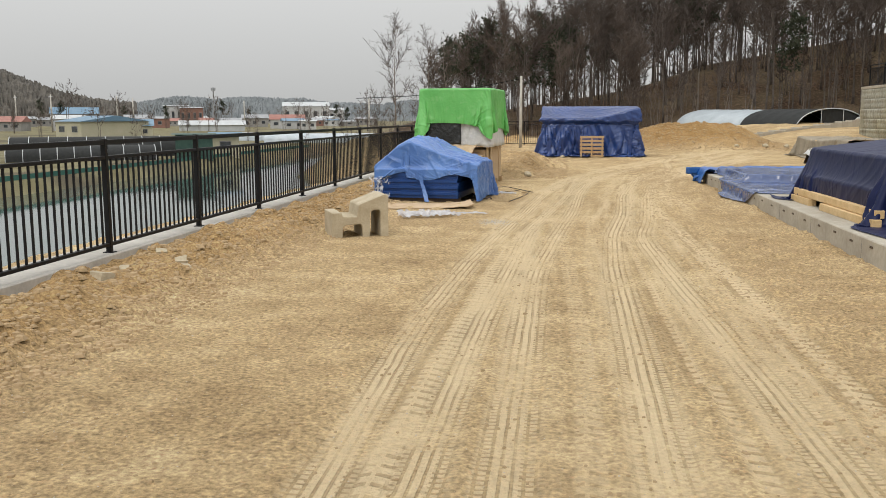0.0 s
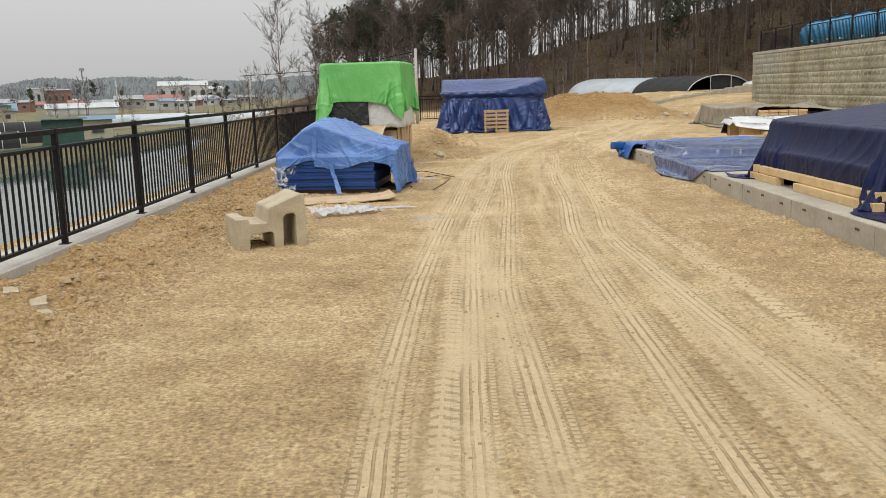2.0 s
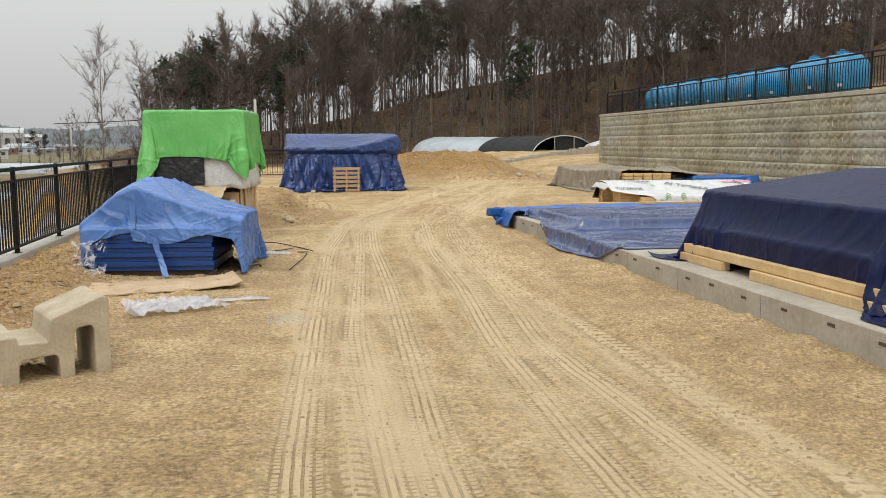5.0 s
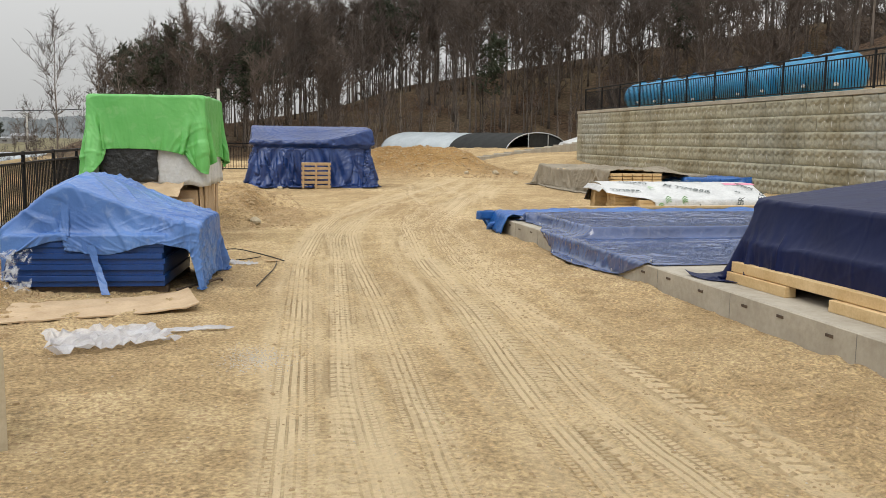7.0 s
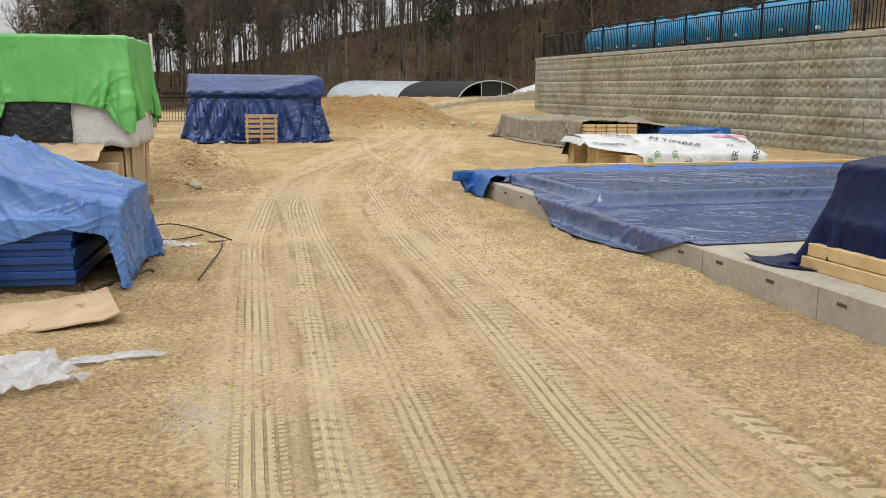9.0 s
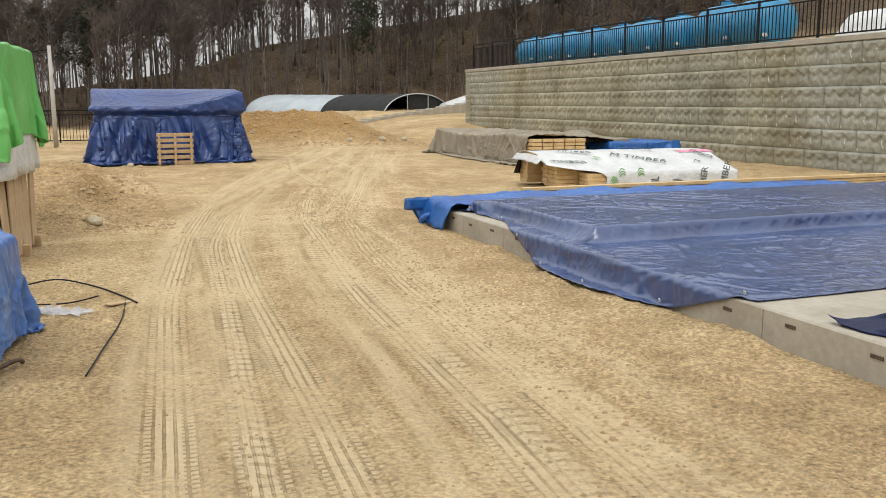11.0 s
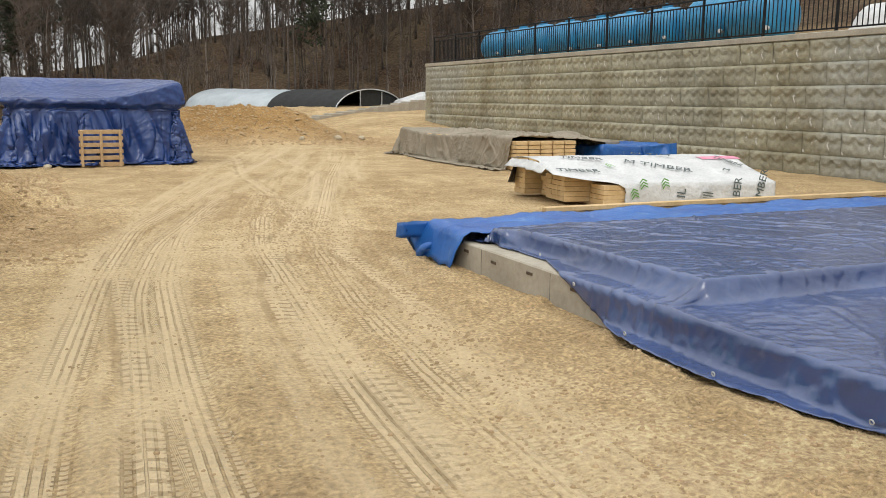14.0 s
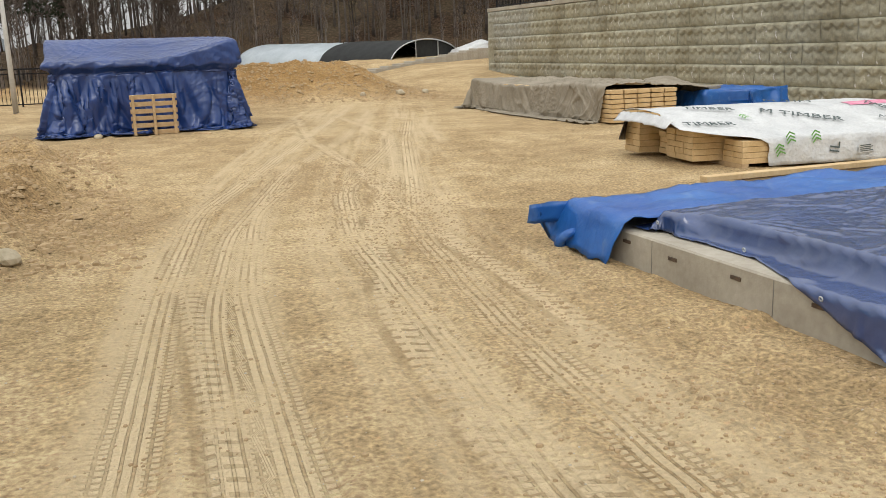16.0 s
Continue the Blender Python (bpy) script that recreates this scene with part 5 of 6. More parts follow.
# ---- tunnel greenhouse at the foot of the slope ----
gh = thing("tunnel_greenhouse", pose(17.07, 61.38, 0.2, 0, 0, 117.3), "low tunnel greenhouse, half white film and half black net", "greenhouse")


def arch(x0, x1, w, h, n=22, m=14, wob=0.0):
    rows = []
    for j in range(m + 1):
        x = x0 + (x1 - x0) * j / m
        rows.append([(x, w * math.cos(math.pi * i / n), (h + 0.01 * x) * max(0, math.sin(math.pi * i / n)) ** 0.75 - 0.03 * wob * abs(math.sin(x * 2.6)) + 0.02 * nz(x * 2, i * 0.5)) for i in range(n + 1)])
    return sheet(rows)


thick(part("net_cover", arch(0.0, 5.65, 3.03, 1.83, 24, 34, 1.0), M_net, gh, "black shade net", True))
thick(part("film_cover", arch(5.6, 13.5, 3.0, 1.78, 24, 50, 1.0), M_film, gh, "milky white plastic film", True))
for k in range(15):
    bm = bmesh.new()
    w_, h_ = (3.05, 1.86) if k == 0 else (2.97, 1.76)
    tube(bm, [(k * 0.96 - 0.03, w_ * math.cos(math.pi * i / 24), h_ * max(0, math.sin(math.pi * i / 24)) ** 0.75) for i in range(25)], [0.035 if k == 0 else 0.018] * 25, 6)
    part("hoop", bm, M_hoop, gh)
rows = [[(13.48, 2.98 * math.cos(math.pi * i / 20), 1.85 * (j / 6) * max(0, math.sin(math.pi * i / 20)) ** 0.75) for i in range(21)] for j in range(7)]
part("end_film", sheet(rows), M_film, gh, "", True)
rows = [[(0.06, 3.0 * math.cos(math.pi * (0.42 + 0.58 * i / 14)), 1.82 * (j / 6) * max(0, math.sin(math.pi * (0.42 + 0.58 * i / 14))) ** 0.75) for i in range(15)] for j in range(7)]
thick(part("end_net", sheet(rows), M_net, gh, "black shade net"))
for y in (0.9, -0.9):
    bm = bmesh.new()
    tube(bm, [(0, y, 0), (0, y, 1.75)], [0.03, 0.03], 6)
    part("end_post", bm, M_hoop, gh)
bm = bmesh.new()
box(bm, 0.3, 13.2, 2.9, 3.0, 0.0, 0.22, 0.01)
part("side_board", bm, M_blue_side, gh, "pale blue side strip")
for k, (u, v, w) in enumerate(((20.2, 61.2, 1.5),)):
    ob = thing("white_sheet_heap", pose(u, v, ground_z(u, v)), "low heap under a white plastic sheet", "heap")
    thick(part("sheet", cover(w, 0.8, lambda x, y: 0.85 - 0.3 * abs(x) - 0.2 * y * y, lambda t: 0.02, 0.1, 0.2, 0, 0.2, 80, 8, 50.0 + k), M_white, ob, "", True))

# low row of concrete blocks that climbs beside the greenhouse
bm = bmesh.new()
box(bm, -0.5, 0.5, -0.3, 0.3, -0.35, 0.35, 0.02)
kb = None
for k in range(13):
    u, v = 10.2 + k * 0.72, 54.2 + k * 0.35
    lab = "grey concrete kerb block in a climbing row"
    if kb is None:
        kb = tagged(part("kerb_block", bm, M_conc), lab, "block", "kerb blocks")
        ob = kb
    else:
        ob = new("kerb_block", kb.data)
        tagged(ob, lab, "block", "kerb blocks")
    ob.matrix_world = pose(u, v, 0.12 + 0.085 * k, 0, 0, 26)

# far end of the yard fence, turning across
ff = fence_run("end_fence", 0, 0, 2 * 2.1, 2.1, 0.02, 1.25, "black steel railing fence closing the yard's far end")
ff.matrix_world = pose(-4.4, 47.2, 0.05, 0, 0, -88)


# ---- utility poles and wires ----
def utility_pole(u, v, h, r, label):
    z = ground_z(u, v)
    p = thing("utility_pole", pose(u, v, z - 0.1), label, "pole")
    bm = bmesh.new()
    tube(bm, [(0, 0, 0), (0, 0, h * 0.5), (0, 0, h)], [r, r * 0.85, r * 0.7], 12)
    part("shaft", bm, M_conc_pale, p, "pale concrete shaft", True)
    if h > 5:
        bm = bmesh.new()
        box(bm, -0.5, 0.5, -0.05, 0.05, h - 0.6, h - 0.45)
        part("crossarm", bm, M_hoop, p)
    return p


utility_pole(-2.35, 44.6, 3.62, 0.085, "slim pale concrete utility pole at the yard's end")
cable([(-2.35, 44.6, 3.4), (-7, 47, 2.75), (-12, 50, 2.6)], 0.018, "thin black overhead wire from the pole", "overhead_wire")

# stones on the soil
rng = random.Random(4)
for k, (u, v, s) in enumerate(((-1.0, 22.5, 0.10), (-0.2, 34.0, 0.09), (-1.0, 29.5, 0.11), (8.9, 42.2, 0.14), (10.0, 42.9, 0.12), (7.6, 42.0, 0.10))):
    bm = bmesh.new()
    bmesh.ops.create_icosphere(bm, subdivisions=2, radius=s)
    for w in bm.verts:
        w.co *= 1 + 0.35 * nz(w.co.x * 9 + k, w.co.y * 9, w.co.z * 9)
        w.co.z *= 0.75
    ob = tagged(part("stone", bm, M_stair), "rough earth-coloured stone lying on the soil", "stone", "loose stones")
    ob.location = (u, v, ground_z(u, v) + s * 0.4)

for k in range(7):
    s = rng.uniform(0.03, 0.07)
    u, v = rng.uniform(-3.95, -3.45), rng.uniform(6.2, 8.2)
    bm = bmesh.new()
    bmesh.ops.create_cube(bm, size=2 * s)
    bmesh.ops.subdivide_edges(bm, edges=bm.edges, cuts=2, use_grid_fill=True)
    for w in bm.verts:
        w.co *= 1 + 0.5 * nz(w.co.x * 8 + 3 * k, w.co.y * 8, w.co.z * 8)
        w.co.z *= 0.6
    ob = tagged(part("rubble_chunk", bm, M_stair), "pale broken concrete chunk half buried in the bank", "rubble", "rubble in the bank")
    ob.matrix_world = pose(u, v, ground_z(u, v) - 0.01, rng.uniform(-20, 20), rng.uniform(-20, 20), rng.uniform(0, 90))

# loose clods and pebbles
def clods(name, count, area, size, material, label, seed):
    rng = random.Random(seed)
    verts, faces = [], []
    for _ in range(count):
        u, v = area(rng)
        s = size * rng.uniform(0.4, 1.0) * (1.6 if rng.random() < 0.08 else 1)
        z = ground_z(u, v)
        a = rng.uniform(0, 3)
        base = len(verts)
        n = 5
        top = z + s * rng.uniform(0.45, 0.8)
        for ring, (r, h) in enumerate(((1.0, z - 0.004), (0.72, z + 0.7 * (top - z)))):
            for k in range(n):
                b = a + k * math.tau / n
                rr = s * r * rng.uniform(0.7, 1.1)
                verts.append((u + rr * math.cos(b), v + rr * math.sin(b), h))
        verts.append((u + 0.2 * s * rng.uniform(-1, 1), v + 0.2 * s * rng.uniform(-1, 1), top))
        for k in range(n):
            j = (k + 1) % n
            faces += [(base + k, base + j, base + n + j, base + n + k), (base + n + k, base + n + j, base + 2 * n)]
    m_ = bpy.data.meshes.new(name)
    m_.from_pydata(verts, [], faces)
    m_.materials.append(material)
    return tagged(new(name, m_), label, "soil", kind="stuff")


M_clod = plain("soil_clods", (0.32, 0.225, 0.12), (0.46, 0.335, 0.19), 4.0, 0.95)
M_pebble = plain("pale_pebbles", (0.42, 0.35, 0.25), (0.60, 0.53, 0.42), 4.0, 0.9)
clods("soil_clods", 9000, lambda r: (r.uniform(-4.12, -2.9), 2 + 44 * r.random() ** 1.7), 0.034, M_clod, "loose clods of sandy soil along the fence bank", 1)
clods("yard_clods", 14000, lambda r: (r.choice((r.uniform(1.6, 3.05), r.uniform(-3.4, -1.1), min(3.06, r.gauss(2.6, 0.4)), r.gauss(0.2, 0.9))), r.uniform(2, 28)), 0.014, M_clod, "small crumbs of soil scattered over the yard", 2)
clods("churned_clods", 9000, lambda r: (r.choice((r.uniform(1.3, 3.05), r.gauss(2.3, 0.5), r.uniform(-3.3, -1.0))), r.uniform(3, 27)), 0.017, M_clod, "broken clods of soil beside the driven lane", 7)
clods("spoil_clods", 3000, lambda r: (r.uniform(-3.6, 0.0), r.uniform(22, 32)), 0.045, M_clod, "clods on the low spread of loose soil", 8)
clods("pebbles", 3000, lambda r: (r.uniform(-3.5, 3.0), r.uniform(1.5, 24)), 0.007, M_pebble, "pale pebbles scattered over the yard", 3)
clods("gravel_patch", 1100, lambda r: (r.gauss(-1.05, 0.12), r.gauss(12.75, 0.2)), 0.006, M_conc_pale, "patch of pale grey gravel on the soil", 5)
clods("heap_clods", 2500, lambda r: (r.uniform(2.0, 10.5), r.uniform(41, 49)), 0.06, M_clod, "clods on the heap of spoil", 6)


# ---- trees ----
def bare_tree(name, h, seed, lean, bark, twig_count, pine=False, multi=1, spread=0.44, low=0.35, limb_count=17, fine=1.0):
    """A winter tree: tapered trunk, limbs, and a crown of fine twigs."""
    rng = random.Random(seed)
    e = thing(name, pose(0, 0, 0), "", "tree")
    tb, cb_ = bmesh.new(), bmesh.new()
    verts, faces = [], []

    def twig(p, q, r):
        d = (q - p).normalized()
        a = d.orthogonal().normalized() * r
        b = d.cross(a)
        k = len(verts)
        verts.extend([p + a, p - 0.5 * a + 0.87 * b, p - 0.5 * a - 0.87 * b, q])
        faces.extend([(k, k + 1, k + 3), (k + 1, k + 2, k + 3), (k + 2, k, k + 3)])

    for s in range(multi):
        base = Vector((rng.uniform(-0.25, 0.25), rng.uniform(-0.25, 0.25), -0.2)) if multi > 1 else Vector((0, 0, -0.2))
        hh = h * rng.uniform(0.8, 1.0)
        bend = Vector((rng.uniform(-lean, lean), rng.uniform(-lean, lean), 0))
        path, rad = [], []
        r0 = (0.0066 * hh + 0.02) / (1 + 0.25 * (multi - 1))
        for i in range(9):
            f = i / 8
            path.append(base + bend * (f ** 1.6) * hh + Vector((0.42 * nz(f * 4, seed + s) * f, 0.42 * nz(f * 4, seed + s, 9) * f, f * hh)))
            rad.append(r0 * (1 - 0.86 * f) * (1.5 if i == 0 else 1))
        tube(tb, path, rad, 6)

        def along(f):
            i = min(7, int(f * 8))
            return path[i].lerp(path[i + 1], f * 8 - i)

        limbs = max(4, limb_count + rng.randint(-2, 3)) if multi == 1 else max(4, round(limb_count * 0.6))
        for _ in range(limbs):
            f = low + (0.97 - low) * rng.random() ** 0.8
            p = along(f)
            az = rng.uniform(0, math.tau)
            length = hh * spread * (1.15 - f if pine else 0.16 + 0.42 * math.sin(math.pi * (0.12 + 0.72 * (f - low) / (1 - low)))) * rng.uniform(0.6, 1.2)
            up = rng.uniform(0.5, 1.3) if not pine else rng.uniform(-0.05, 0.35)
            d = Vector((math.cos(az), math.sin(az), up)).normalized()
            pts = [p]
            for j in range(4):
                d = (d + Vector((rng.uniform(-0.3, 0.3), rng.uniform(-0.3, 0.3), rng.uniform(-0.02, 0.28)))).normalized()
                pts.append(pts[-1] + d * length / 4)
            lr = r0 * (1 - 0.8 * f) * 0.62
            tube(tb, pts, [lr * (1 - 0.2 * j) for j in range(5)], 3)
            for _ in range(twig_count):
                i = rng.randint(0, 3)
                q = pts[i].lerp(pts[i + 1], rng.random())
                if pine:
                    c = q + Vector((rng.gauss(0, 0.3), rng.gauss(0, 0.3), rng.gauss(0.1, 0.16)))
                    for _ in range(3):
                        w = Vector((rng.gauss(0, 1), rng.gauss(0, 1), rng.gauss(0.3, 0.6))).normalized() * rng.uniform(0.14, 0.3)
                        twig(c, c + w, 0.075)
                    continue
                td = (d + Vector((rng.gauss(0, 0.7), rng.gauss(0, 0.7), rng.gauss(0.25, 0.5)))).normalized()
                tl = length * rng.uniform(0.16, 0.42)
                e1 = q + td * tl
                twig(q, e1, 0.026 * fine)
                for _ in range(4):
                    g = rng.uniform(0.3, 1.0)
                    s0 = q.lerp(e1, g)
                    twig(s0, s0 + (td + Vector((rng.gauss(0, 0.6), rng.gauss(0, 0.6), rng.gauss(0.2, 0.4)))).normalized() * tl * rng.uniform(0.5, 1.1), 0.020 * fine)
    part("trunk", tb, bark, e, "", True)
    m_ = bpy.data.meshes.new("crown")
    m_.from_pydata([tuple(v) for v in verts], [], faces)
    m_.materials.append(M_pine if pine else M_twig)
    ob = new("crown", m_)
    ob.parent = e
    return e


bare_label = "tall bare grey-brown tree on the wooded slope"
kinds = [tagged(bare_tree("bare_tree", 11.5, 3, 0.05, M_bark, 13), bare_label, group="woods"),
         tagged(bare_tree("bare_tree", 12.5, 7, 0.05, M_bark, 13, low=0.38), bare_label, group="woods"),
         tagged(bare_tree("bare_tree", 10.5, 13, 0.08, M_bark_pale, 13, spread=0.48), "tall bare tree with paler bark on the slope", group="woods"),
         tagged(bare_tree("bare_tree", 9.0, 17, 0.10, M_bark, 12, multi=3, low=0.28), "bare tree with several stems on the slope", group="woods"),
         tagged(bare_tree("bare_tree", 12.0, 23, 0.06, M_bark, 12, multi=2, low=0.36), "bare twin-stemmed tree on the wooded slope", group="woods")]
pines = [tagged(bare_tree("pine_tree", 11.5, 31, 0.04, M_bark, 30, True, low=0.52, spread=0.36), "dark green pine among the bare trees", group="pines"),
         tagged(bare_tree("pine_tree", 10.0, 37, 0.07, M_bark, 32, True, low=0.42, spread=0.40), "dark green pine with a broad crown", group="pines")]
saplings = [tagged(bare_tree("sapling", 4.2, 41, 0.15, M_bark_pale, 2, multi=4, low=0.2, spread=0.4, limb_count=9), "thin bare sapling on the leaf-strewn slope", group="saplings"),
            tagged(bare_tree("sapling", 6.0, 43, 0.10, M_bark, 3, multi=2, low=0.25, spread=0.5, limb_count=12), "thin bare sapling on the leaf-strewn slope", group="saplings")]
used = set()


def plant(kind, u, v, scale, turn):
    m = pose(u, v, ground_z(u, v), 0, 0, turn) @ Matrix.Diagonal((scale, scale, scale * 1.0, 1))
    if kind not in used:
        used.add(kind)
        kind.matrix_world = m
    else:
        copy_thing(kind, Matrix.Identity(4)).matrix_world = m


rng = random.Random(77)
spots = []
tries = 0
while len(spots) < 370 and tries < 16000:
    tries += 1
    u = rng.uniform(-13, 58)
    foot = float(hill_foot(np.array(u)))
    d = 2.5 + 42 * rng.random()
    v = foot + d
    if u < -12.5 + 0.04 * d or any((u - a) ** 2 + (v - b) ** 2 < 1.6 for a, b in spots):
        continue
    spots.append((u, v))
    edge = u < -4
    if rng.random() < (0.07 if edge else 0.10 if u < 14 else 0.05):
        plant(rng.choice(pines), u, v, rng.uniform(0.8, 1.05), rng.uniform(0, 360))
    else:
        plant(rng.choice(kinds), u, v, rng.uniform(0.78, 1.12) * (0.85 if u < 0 else 1), rng.uniform(0, 360))
for _ in range(240):
    u = rng.uniform(-8, 50)
    v = float(hill_foot(np.array(u))) + rng.uniform(0.5, 22)
    plant(rng.choice(saplings), u, v, rng.uniform(0.6, 1.2), rng.uniform(0, 360))
for _ in range(30):
    u, v = rng.uniform(22, 45), rng.uniform(30, 56)
    plant(rng.choice(kinds), u + 2, v, rng.uniform(0.8, 1.0), rng.uniform(0, 360))

# pale bare trees beyond the fence corner
near = [tagged(bare_tree("roadside_tree", 9.6, 51, 0.04, M_bark_pale, 13, low=0.20, spread=0.46, fine=0.5), "slender pale bare tree beyond the fence", "tree", "trees beyond the fence"),
        tagged(bare_tree("roadside_tree", 7.0, 57, 0.10, M_bark, 10, multi=3, low=0.15, spread=0.55, fine=0.5), "bushy bare tree beyond the fence", "tree", "trees beyond the fence")]
for k, u, v, s in ((0, -12.9, 66, 1.15), (0, -10.6, 68, 0.95), (1, -14.0, 65, 0.8), (1, -12.2, 63, 0.8), (1, -10.4, 64, 0.95), (0, -9.4, 67, 0.9), (1, -9.2, 63, 0.85), (1, -11.4, 61, 0.7)):
    plant(near[k], u, v, s, 40 * k + 70 * u)


# ---- valley, village and far hills ----
def bearing(px, dist):
    """A place in the valley, by its share across the first view and its distance."""
    b = math.atan((px - 784) / 1565) - radians(8)
    return dist * math.sin(b), dist * math.cos(b), -math.degrees(b)


M_cream = plain("cream_cladding", (0.38, 0.36, 0.25), (0.46, 0.43, 0.32), 0.5, 0.7)
M_grey_wall = plain("grey_render", (0.22, 0.21, 0.20), (0.32, 0.31, 0.29), 0.5, 0.8)
M_brick = plain("red_brick", (0.20, 0.10, 0.08), (0.28, 0.15, 0.11), 0.8, 0.85)
M_white_wall = plain("white_render", (0.40, 0.40, 0.39), (0.52, 0.52, 0.51), 0.5, 0.8)
M_blue_roof = plain("blue_metal_roof", (0.09, 0.18, 0.27), (0.15, 0.25, 0.34), 0.6, 0.5)
M_red_roof = plain("red_tiled_roof", (0.26, 0.11, 0.09), (0.36, 0.18, 0.14), 0.7, 0.7)
M_grey_roof = plain("grey_sheet_roof", (0.24, 0.25, 0.26), (0.36, 0.37, 0.38), 0.6, 0.6)
M_pale_roof = plain("pale_sheet_roof", (0.38, 0.40, 0.41), (0.52, 0.54, 0.54), 0.6, 0.5)
M_glass = plain("dark_window", (0.03, 0.035, 0.04), (0.07, 0.08, 0.09), 1.0, 0.2)
M_teal = plain("teal_mesh", (0.03, 0.12, 0.10), (0.055, 0.17, 0.135), 2.0, 0.8)
M_dkgreen = plain("dark_green_paint", (0.02, 0.06, 0.05), (0.04, 0.09, 0.07), 2.0, 0.6)


def house(px, dist, w, h, roof_h, d, wall_m, roof_m, label, base=None, turn=0.0, panes=3, name="house"):
    u, v, az = bearing(px, dist)
    z = ground_z(u, v) if base is None else base
    e = thing(name, pose(u, v, z - 0.3, 0, 0, az + turn), label, "building", "village buildings")
    bm = bmesh.new()
    box(bm, -w / 2, w / 2, -d / 2, d / 2, 0, h + 0.3)
    wl_ = part("wall", bm, wall_m, e)
    bm = bmesh.new()
    o = 0.35
    a = [bm.verts.new(p) for p in ((-w / 2 - o, -d / 2 - o, h + 0.25), (w / 2 + o, -d / 2 - o, h + 0.25), (w / 2 + o, d / 2 + o, h + 0.25), (-w / 2 - o, d / 2 + o, h + 0.25), (-w / 2 - o, 0, h + 0.3 + roof_h), (w / 2 + o, 0, h + 0.3 + roof_h))]
    for f in ((0, 1, 5, 4), (2, 3, 4, 5), (0, 4, 3), (1, 2, 5), (3, 2, 1, 0)):
        bm.faces.new([a[i] for i in f])
    part("roof", bm, roof_m, e)
    for k in range(panes):
        bm = bmesh.new()
        x = -w / 2 + w * (k + 0.5) / panes
        box(bm, x - w / panes * 0.22, x + w / panes * 0.22, -d / 2 - 0.06, -d / 2 + 0.02, 0.3 + h * 0.35, 0.3 + h * 0.72)
        win = part("window", bm, M_grey_wall, e)
        bm = bmesh.new()
        box(bm, x - w / panes * 0.19, x + w / panes * 0.19, -d / 2 - 0.09, -d / 2 - 0.062, 0.3 + h * 0.38, 0.3 + h * 0.69)
        part("pane", bm, M_glass, win, "dark glass pane")
    return e


house(188, 175, 9.5, 3.0, 1.0, 13, M_cream, M_blue_roof, "cream metal warehouse with a blue roof", turn=-62, panes=2, name="warehouse")
house(245, 178, 6.0, 2.2, 1.2, 9, M_cream, M_blue_roof, "small cream shed with a blue roof", panes=2, name="shed")
house(140, 330, 15, 4.5, 2.2, 9, M_grey_wall, M_blue_roof, "village house with a blue hipped roof")
house(345, 420, 10, 7.5, 0.5, 9, M_brick, M_grey_roof, "red brick village building with a flat roof", panes=4)
house(318, 430, 11, 8.5, 0.4, 9, M_white_wall, M_grey_roof, "white concrete village building with a flat roof", panes=4)
house(545, 520, 26, 9.5, 2.5, 20, M_white_wall, M_pale_roof, "long white hall with a low pale roof", panes=5, name="hall")
house(590, 540, 14, 7.5, 1.5, 14, M_white_wall, M_pale_roof, "white shed with a pale roof", panes=3, name="shed")
house(512, 300, 11, 3.0, 1.6, 7, M_white_wall, M_red_roof, "white village house with a red roof")
house(548, 280, 5.0, 2.6, 0.4, 5, M_white_wall, M_pale_roof, "small white flat-roofed building", panes=2)
house(380, 250, 17, 1.6, 1.2, 6, M_pale_roof, M_pale_roof, "long pale greenhouse in the village", panes=0, name="long_shed")
house(455, 330, 9, 3.2, 1.3, 7, M_grey_wall, M_grey_roof, "small grey-walled village house")
vr = random.Random(12)
for k in range(80):
    px = vr.uniform(-260, 650)
    dist = vr.uniform(230, 640)
    wm, rm = vr.choice(((M_grey_wall, M_grey_roof), (M_white_wall, M_grey_roof), (M_white_wall, M_blue_roof), (M_brick, M_grey_roof), (M_cream, M_pale_roof), (M_grey_wall, M_red_roof), (M_white_wall, M_pale_roof)))
    house(px, dist, vr.uniform(5, 10), vr.uniform(1.8, 3.0), vr.uniform(0.5, 1.3), vr.uniform(5, 8), wm, rm, "small village house among fields", turn=vr.uniform(-25, 25), panes=vr.randint(2, 4))

# black net tunnels on the pond's far bank
for px, dist, length, h in ((175, 92, 15.0, 1.9), (150, 84, 12.0, 1.3)):
    u, v, az = bearing(px, dist)
    e = thing("net_tunnel", pose(u, v, ground_z(u, v), 0, 0, az), "black net tunnel greenhouse beyond the pond", "greenhouse", "net tunnels")
    rows = [[(-length / 2 + length * j / 12, -1.9 * math.cos(math.pi * i / 14), h * math.sin(math.pi * i / 14) ** 0.7) for i in range(15)] for j in range(13)]
    part("net_cover", sheet(rows), M_net, e, "", True)
    for j in range(10):
        bm = bmesh.new()
        x = -length / 2 + length * j / 9
        tube(bm, [(x, -1.92 * math.cos(math.pi * i / 14), h * 1.02 * max(0, math.sin(math.pi * i / 14)) ** 0.7) for i in range(15)], [0.035] * 15, 4)
        part("hoop", bm, M_hoop, e)

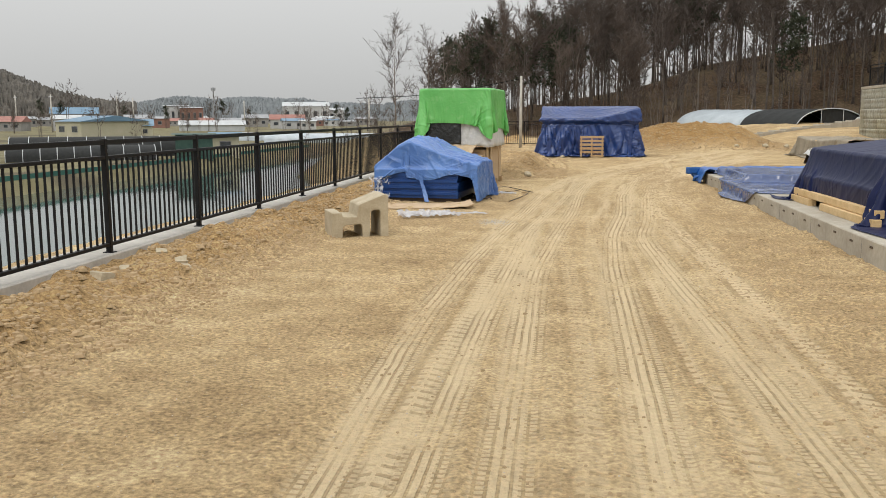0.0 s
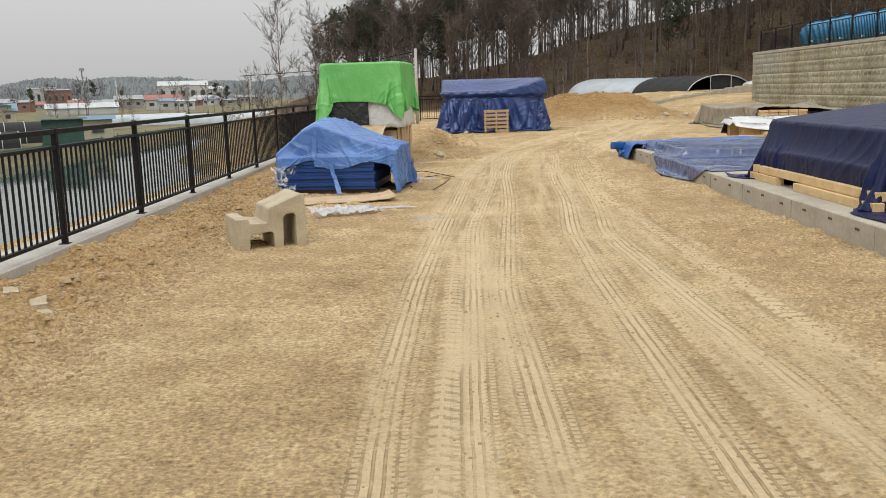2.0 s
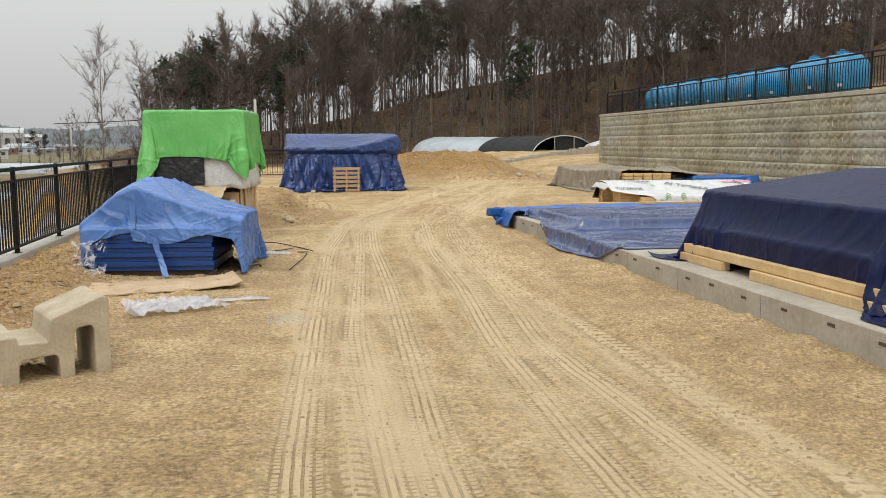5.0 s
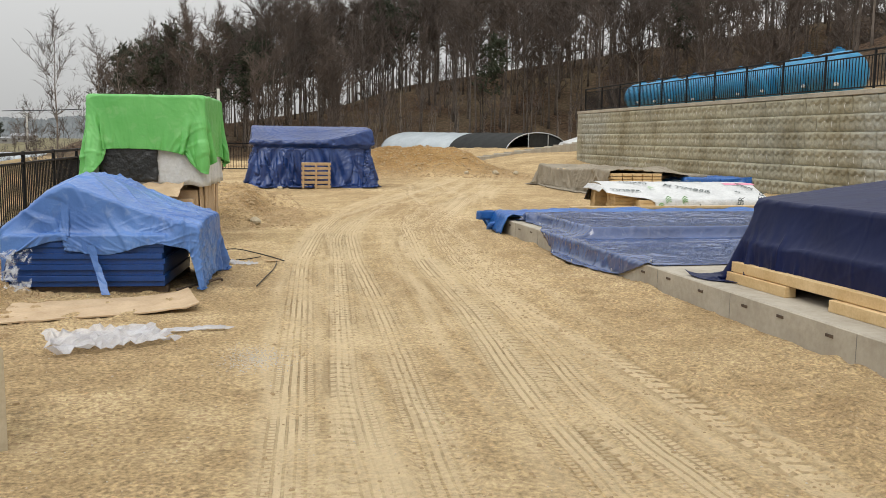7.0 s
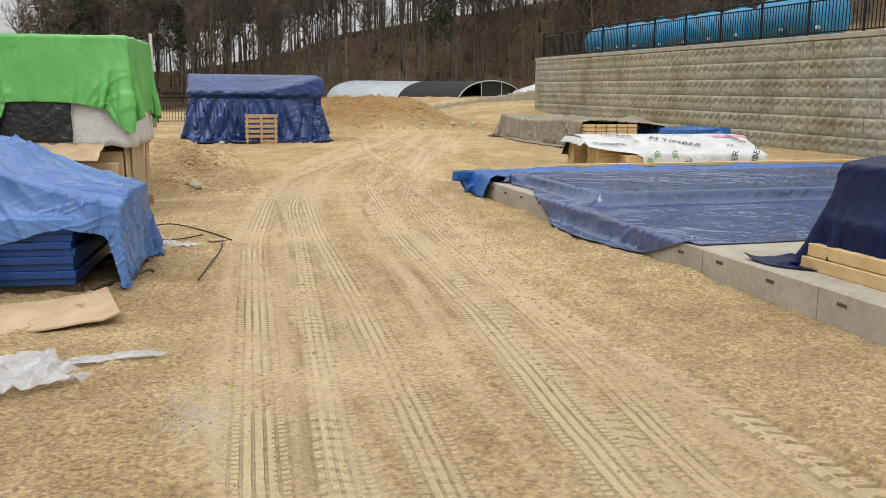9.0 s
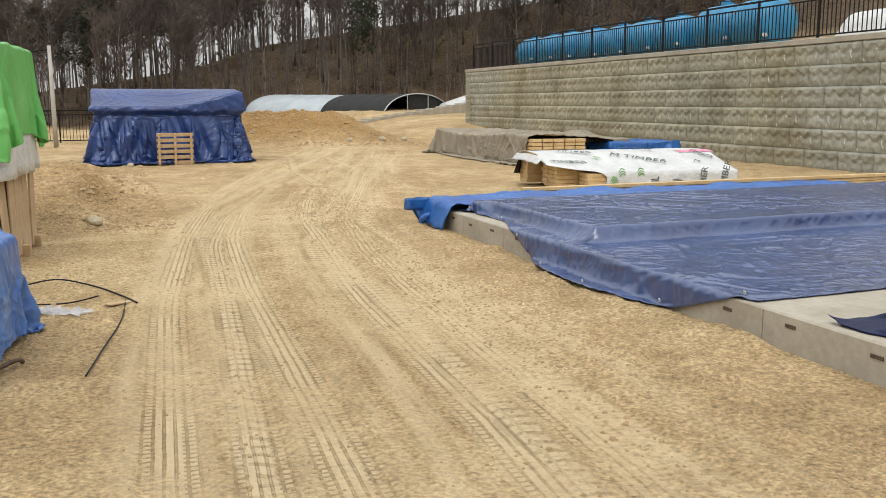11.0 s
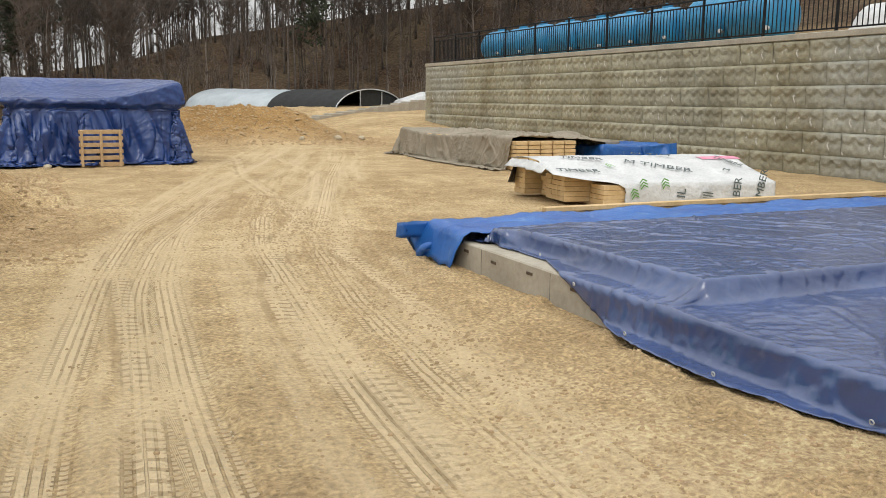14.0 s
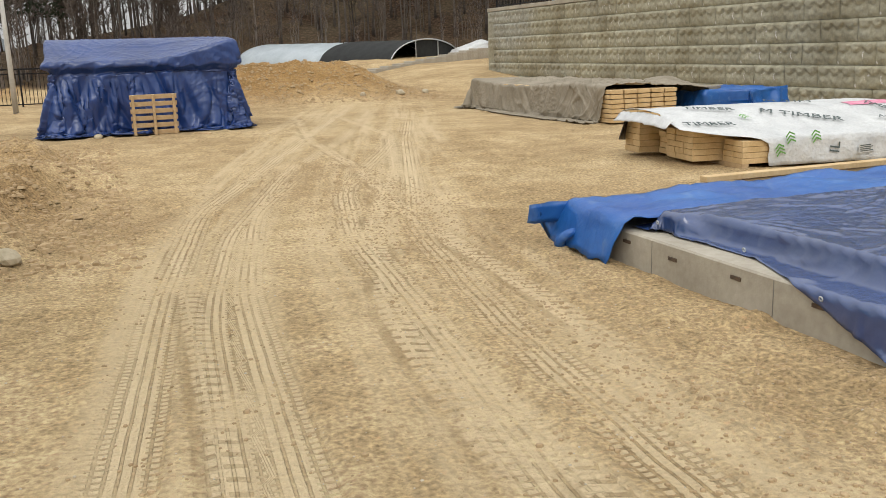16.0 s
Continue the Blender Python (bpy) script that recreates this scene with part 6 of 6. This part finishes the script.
# long white film tunnels in the fields
for k, (px, dist, length) in enumerate(((590, 135, 20), (640, 150, 22), (470, 150, 14))):
    u, v, az = bearing(px, dist)
    e = thing("film_tunnel", pose(u, v, ground_z(u, v), 0, 0, az), "low white film tunnel in the fields", "greenhouse", "film tunnels")
    rows = [[(-length / 2 + length * j / 8, -1.6 * math.cos(math.pi * i / 10), 1.3 * math.sin(math.pi * i / 10) ** 0.7) for i in range(11)] for j in range(9)]
    part("film_cover", sheet(rows), M_film, e, "", True)

# dark green container, pale hut and net along the far bank
house(347, 86, 3.3, 2.2, 0.08, 2.2, M_dkgreen, M_dkgreen, "dark green site container on the pond's bank", panes=0, name="container")
house(402, 92, 2.6, 2.0, 0.3, 2.5, M_cream, M_blue_roof, "small pale hut with a blue roof by the pond", panes=1, name="hut")
e = thing("bank_net", pose(-33.2, 20, 0), "low teal mesh fence along the pond's far bank", "fence")
for k in range(24):
    z = ground_z(-33.2, 20 + k * 4)
    bm = bmesh.new()
    tube(bm, [(0, k * 4.0, z - 0.2), (0, k * 4.0, z + 0.5)], [0.03, 0.03], 5)
    part("post", bm, M_dkgreen, e)
    if k < 23:
        z1 = ground_z(-33.2, 24 + k * 4)
        rows = [[(0.02 * nz(i, k), k * 4.0 + i, z + (z1 - z) * i / 4 + 0.32 * j) for i in range(5)] for j in range(2)]
        part("mesh_panel", sheet(rows), M_teal, e)

# poles in the village
for px, dist, h in ((38, 260, 9), (100, 240, 9), (215, 300, 10), (243, 280, 9), (437, 300, 9), (655, 200, 8)):
    u, v, az = bearing(px, dist)
    utility_pole(u, v, h, 0.22, "concrete utility pole among the village houses")
u, v, az = bearing(384, 520)
mast = thing("radio_mast", pose(u, v, ground_z(u, v)), "slim grey radio mast above the village", "mast")
bm = bmesh.new()
tube(bm, [(0, 0, 0), (0, 0, 20)], [0.5, 0.3], 8)
part("shaft", bm, M_grey_roof, mast)
bm = bmesh.new()
tube(bm, [(0, 0, 18.2), (0, 0, 19.8)], [1.3, 1.3], 10)
part("antenna_ring", bm, M_grey_roof, mast)


# wooded hills; distance haze is put into the two farthest ones' blue-grey
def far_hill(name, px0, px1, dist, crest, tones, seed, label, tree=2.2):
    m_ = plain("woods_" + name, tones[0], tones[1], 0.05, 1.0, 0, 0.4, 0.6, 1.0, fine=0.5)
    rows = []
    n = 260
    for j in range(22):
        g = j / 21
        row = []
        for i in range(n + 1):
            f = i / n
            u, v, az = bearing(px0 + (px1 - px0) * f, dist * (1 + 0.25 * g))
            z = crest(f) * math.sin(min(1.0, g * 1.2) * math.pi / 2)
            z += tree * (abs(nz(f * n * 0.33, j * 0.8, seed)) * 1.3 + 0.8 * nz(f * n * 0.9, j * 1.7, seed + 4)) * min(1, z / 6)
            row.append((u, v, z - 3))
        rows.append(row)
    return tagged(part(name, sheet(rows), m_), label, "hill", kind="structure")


far_hill("hill_west", -420, 250, 560, lambda f: 13 + 34 * math.exp(-(((f - 0.48) / 0.28) ** 2)) * (1 + 0.15 * nz(f * 8, 1)), ((0.055, 0.050, 0.042), (0.13, 0.115, 0.095)), 2.0, "grey-brown wooded hill behind the village", 3.2)
far_hill("hill_middle", 150, 520, 900, lambda f: 10 + 18 * math.exp(-(((f - 0.5) / 0.32) ** 2)), ((0.12, 0.135, 0.14), (0.18, 0.195, 0.20)), 5.0, "distant wooded hill with haze painted into its blue-grey", 3.0)
far_hill("hill_north", 380, 900, 820, lambda f: 22 + 4 * math.sin(f * 9) + 4 * nz(f * 7, 3), ((0.12, 0.135, 0.14), (0.18, 0.195, 0.20)), 8.0, "distant wooded ridge with haze painted into its blue-grey", 3.0)
for k, px in enumerate((-120, -60, 60, 120, 180, 240, 300, 340, 500, 590, 610, 150, 210, 320, 365, 400, 470, 560, 620, 640, 660, 90, 30, 280, 440, 530)):
    u, v, az = bearing(px + vr.uniform(-15, 15), vr.uniform(210, 420))
    plant(near[1] if k % 3 else pines[1], u, v, vr.uniform(0.7, 1.1), 50 * k)
for k in range(40):
    u, v, az = bearing(vr.uniform(-200, 690), vr.uniform(105, 230))
    plant(saplings[k % 2], u, v, vr.uniform(0.8, 1.4), 50 * k)
for k in range(70):
    u, v, az = bearing(vr.uniform(-250, 690), vr.uniform(190, 480))
    plant(saplings[k % 2], u, v, vr.uniform(1.2, 2.2), 50 * k)
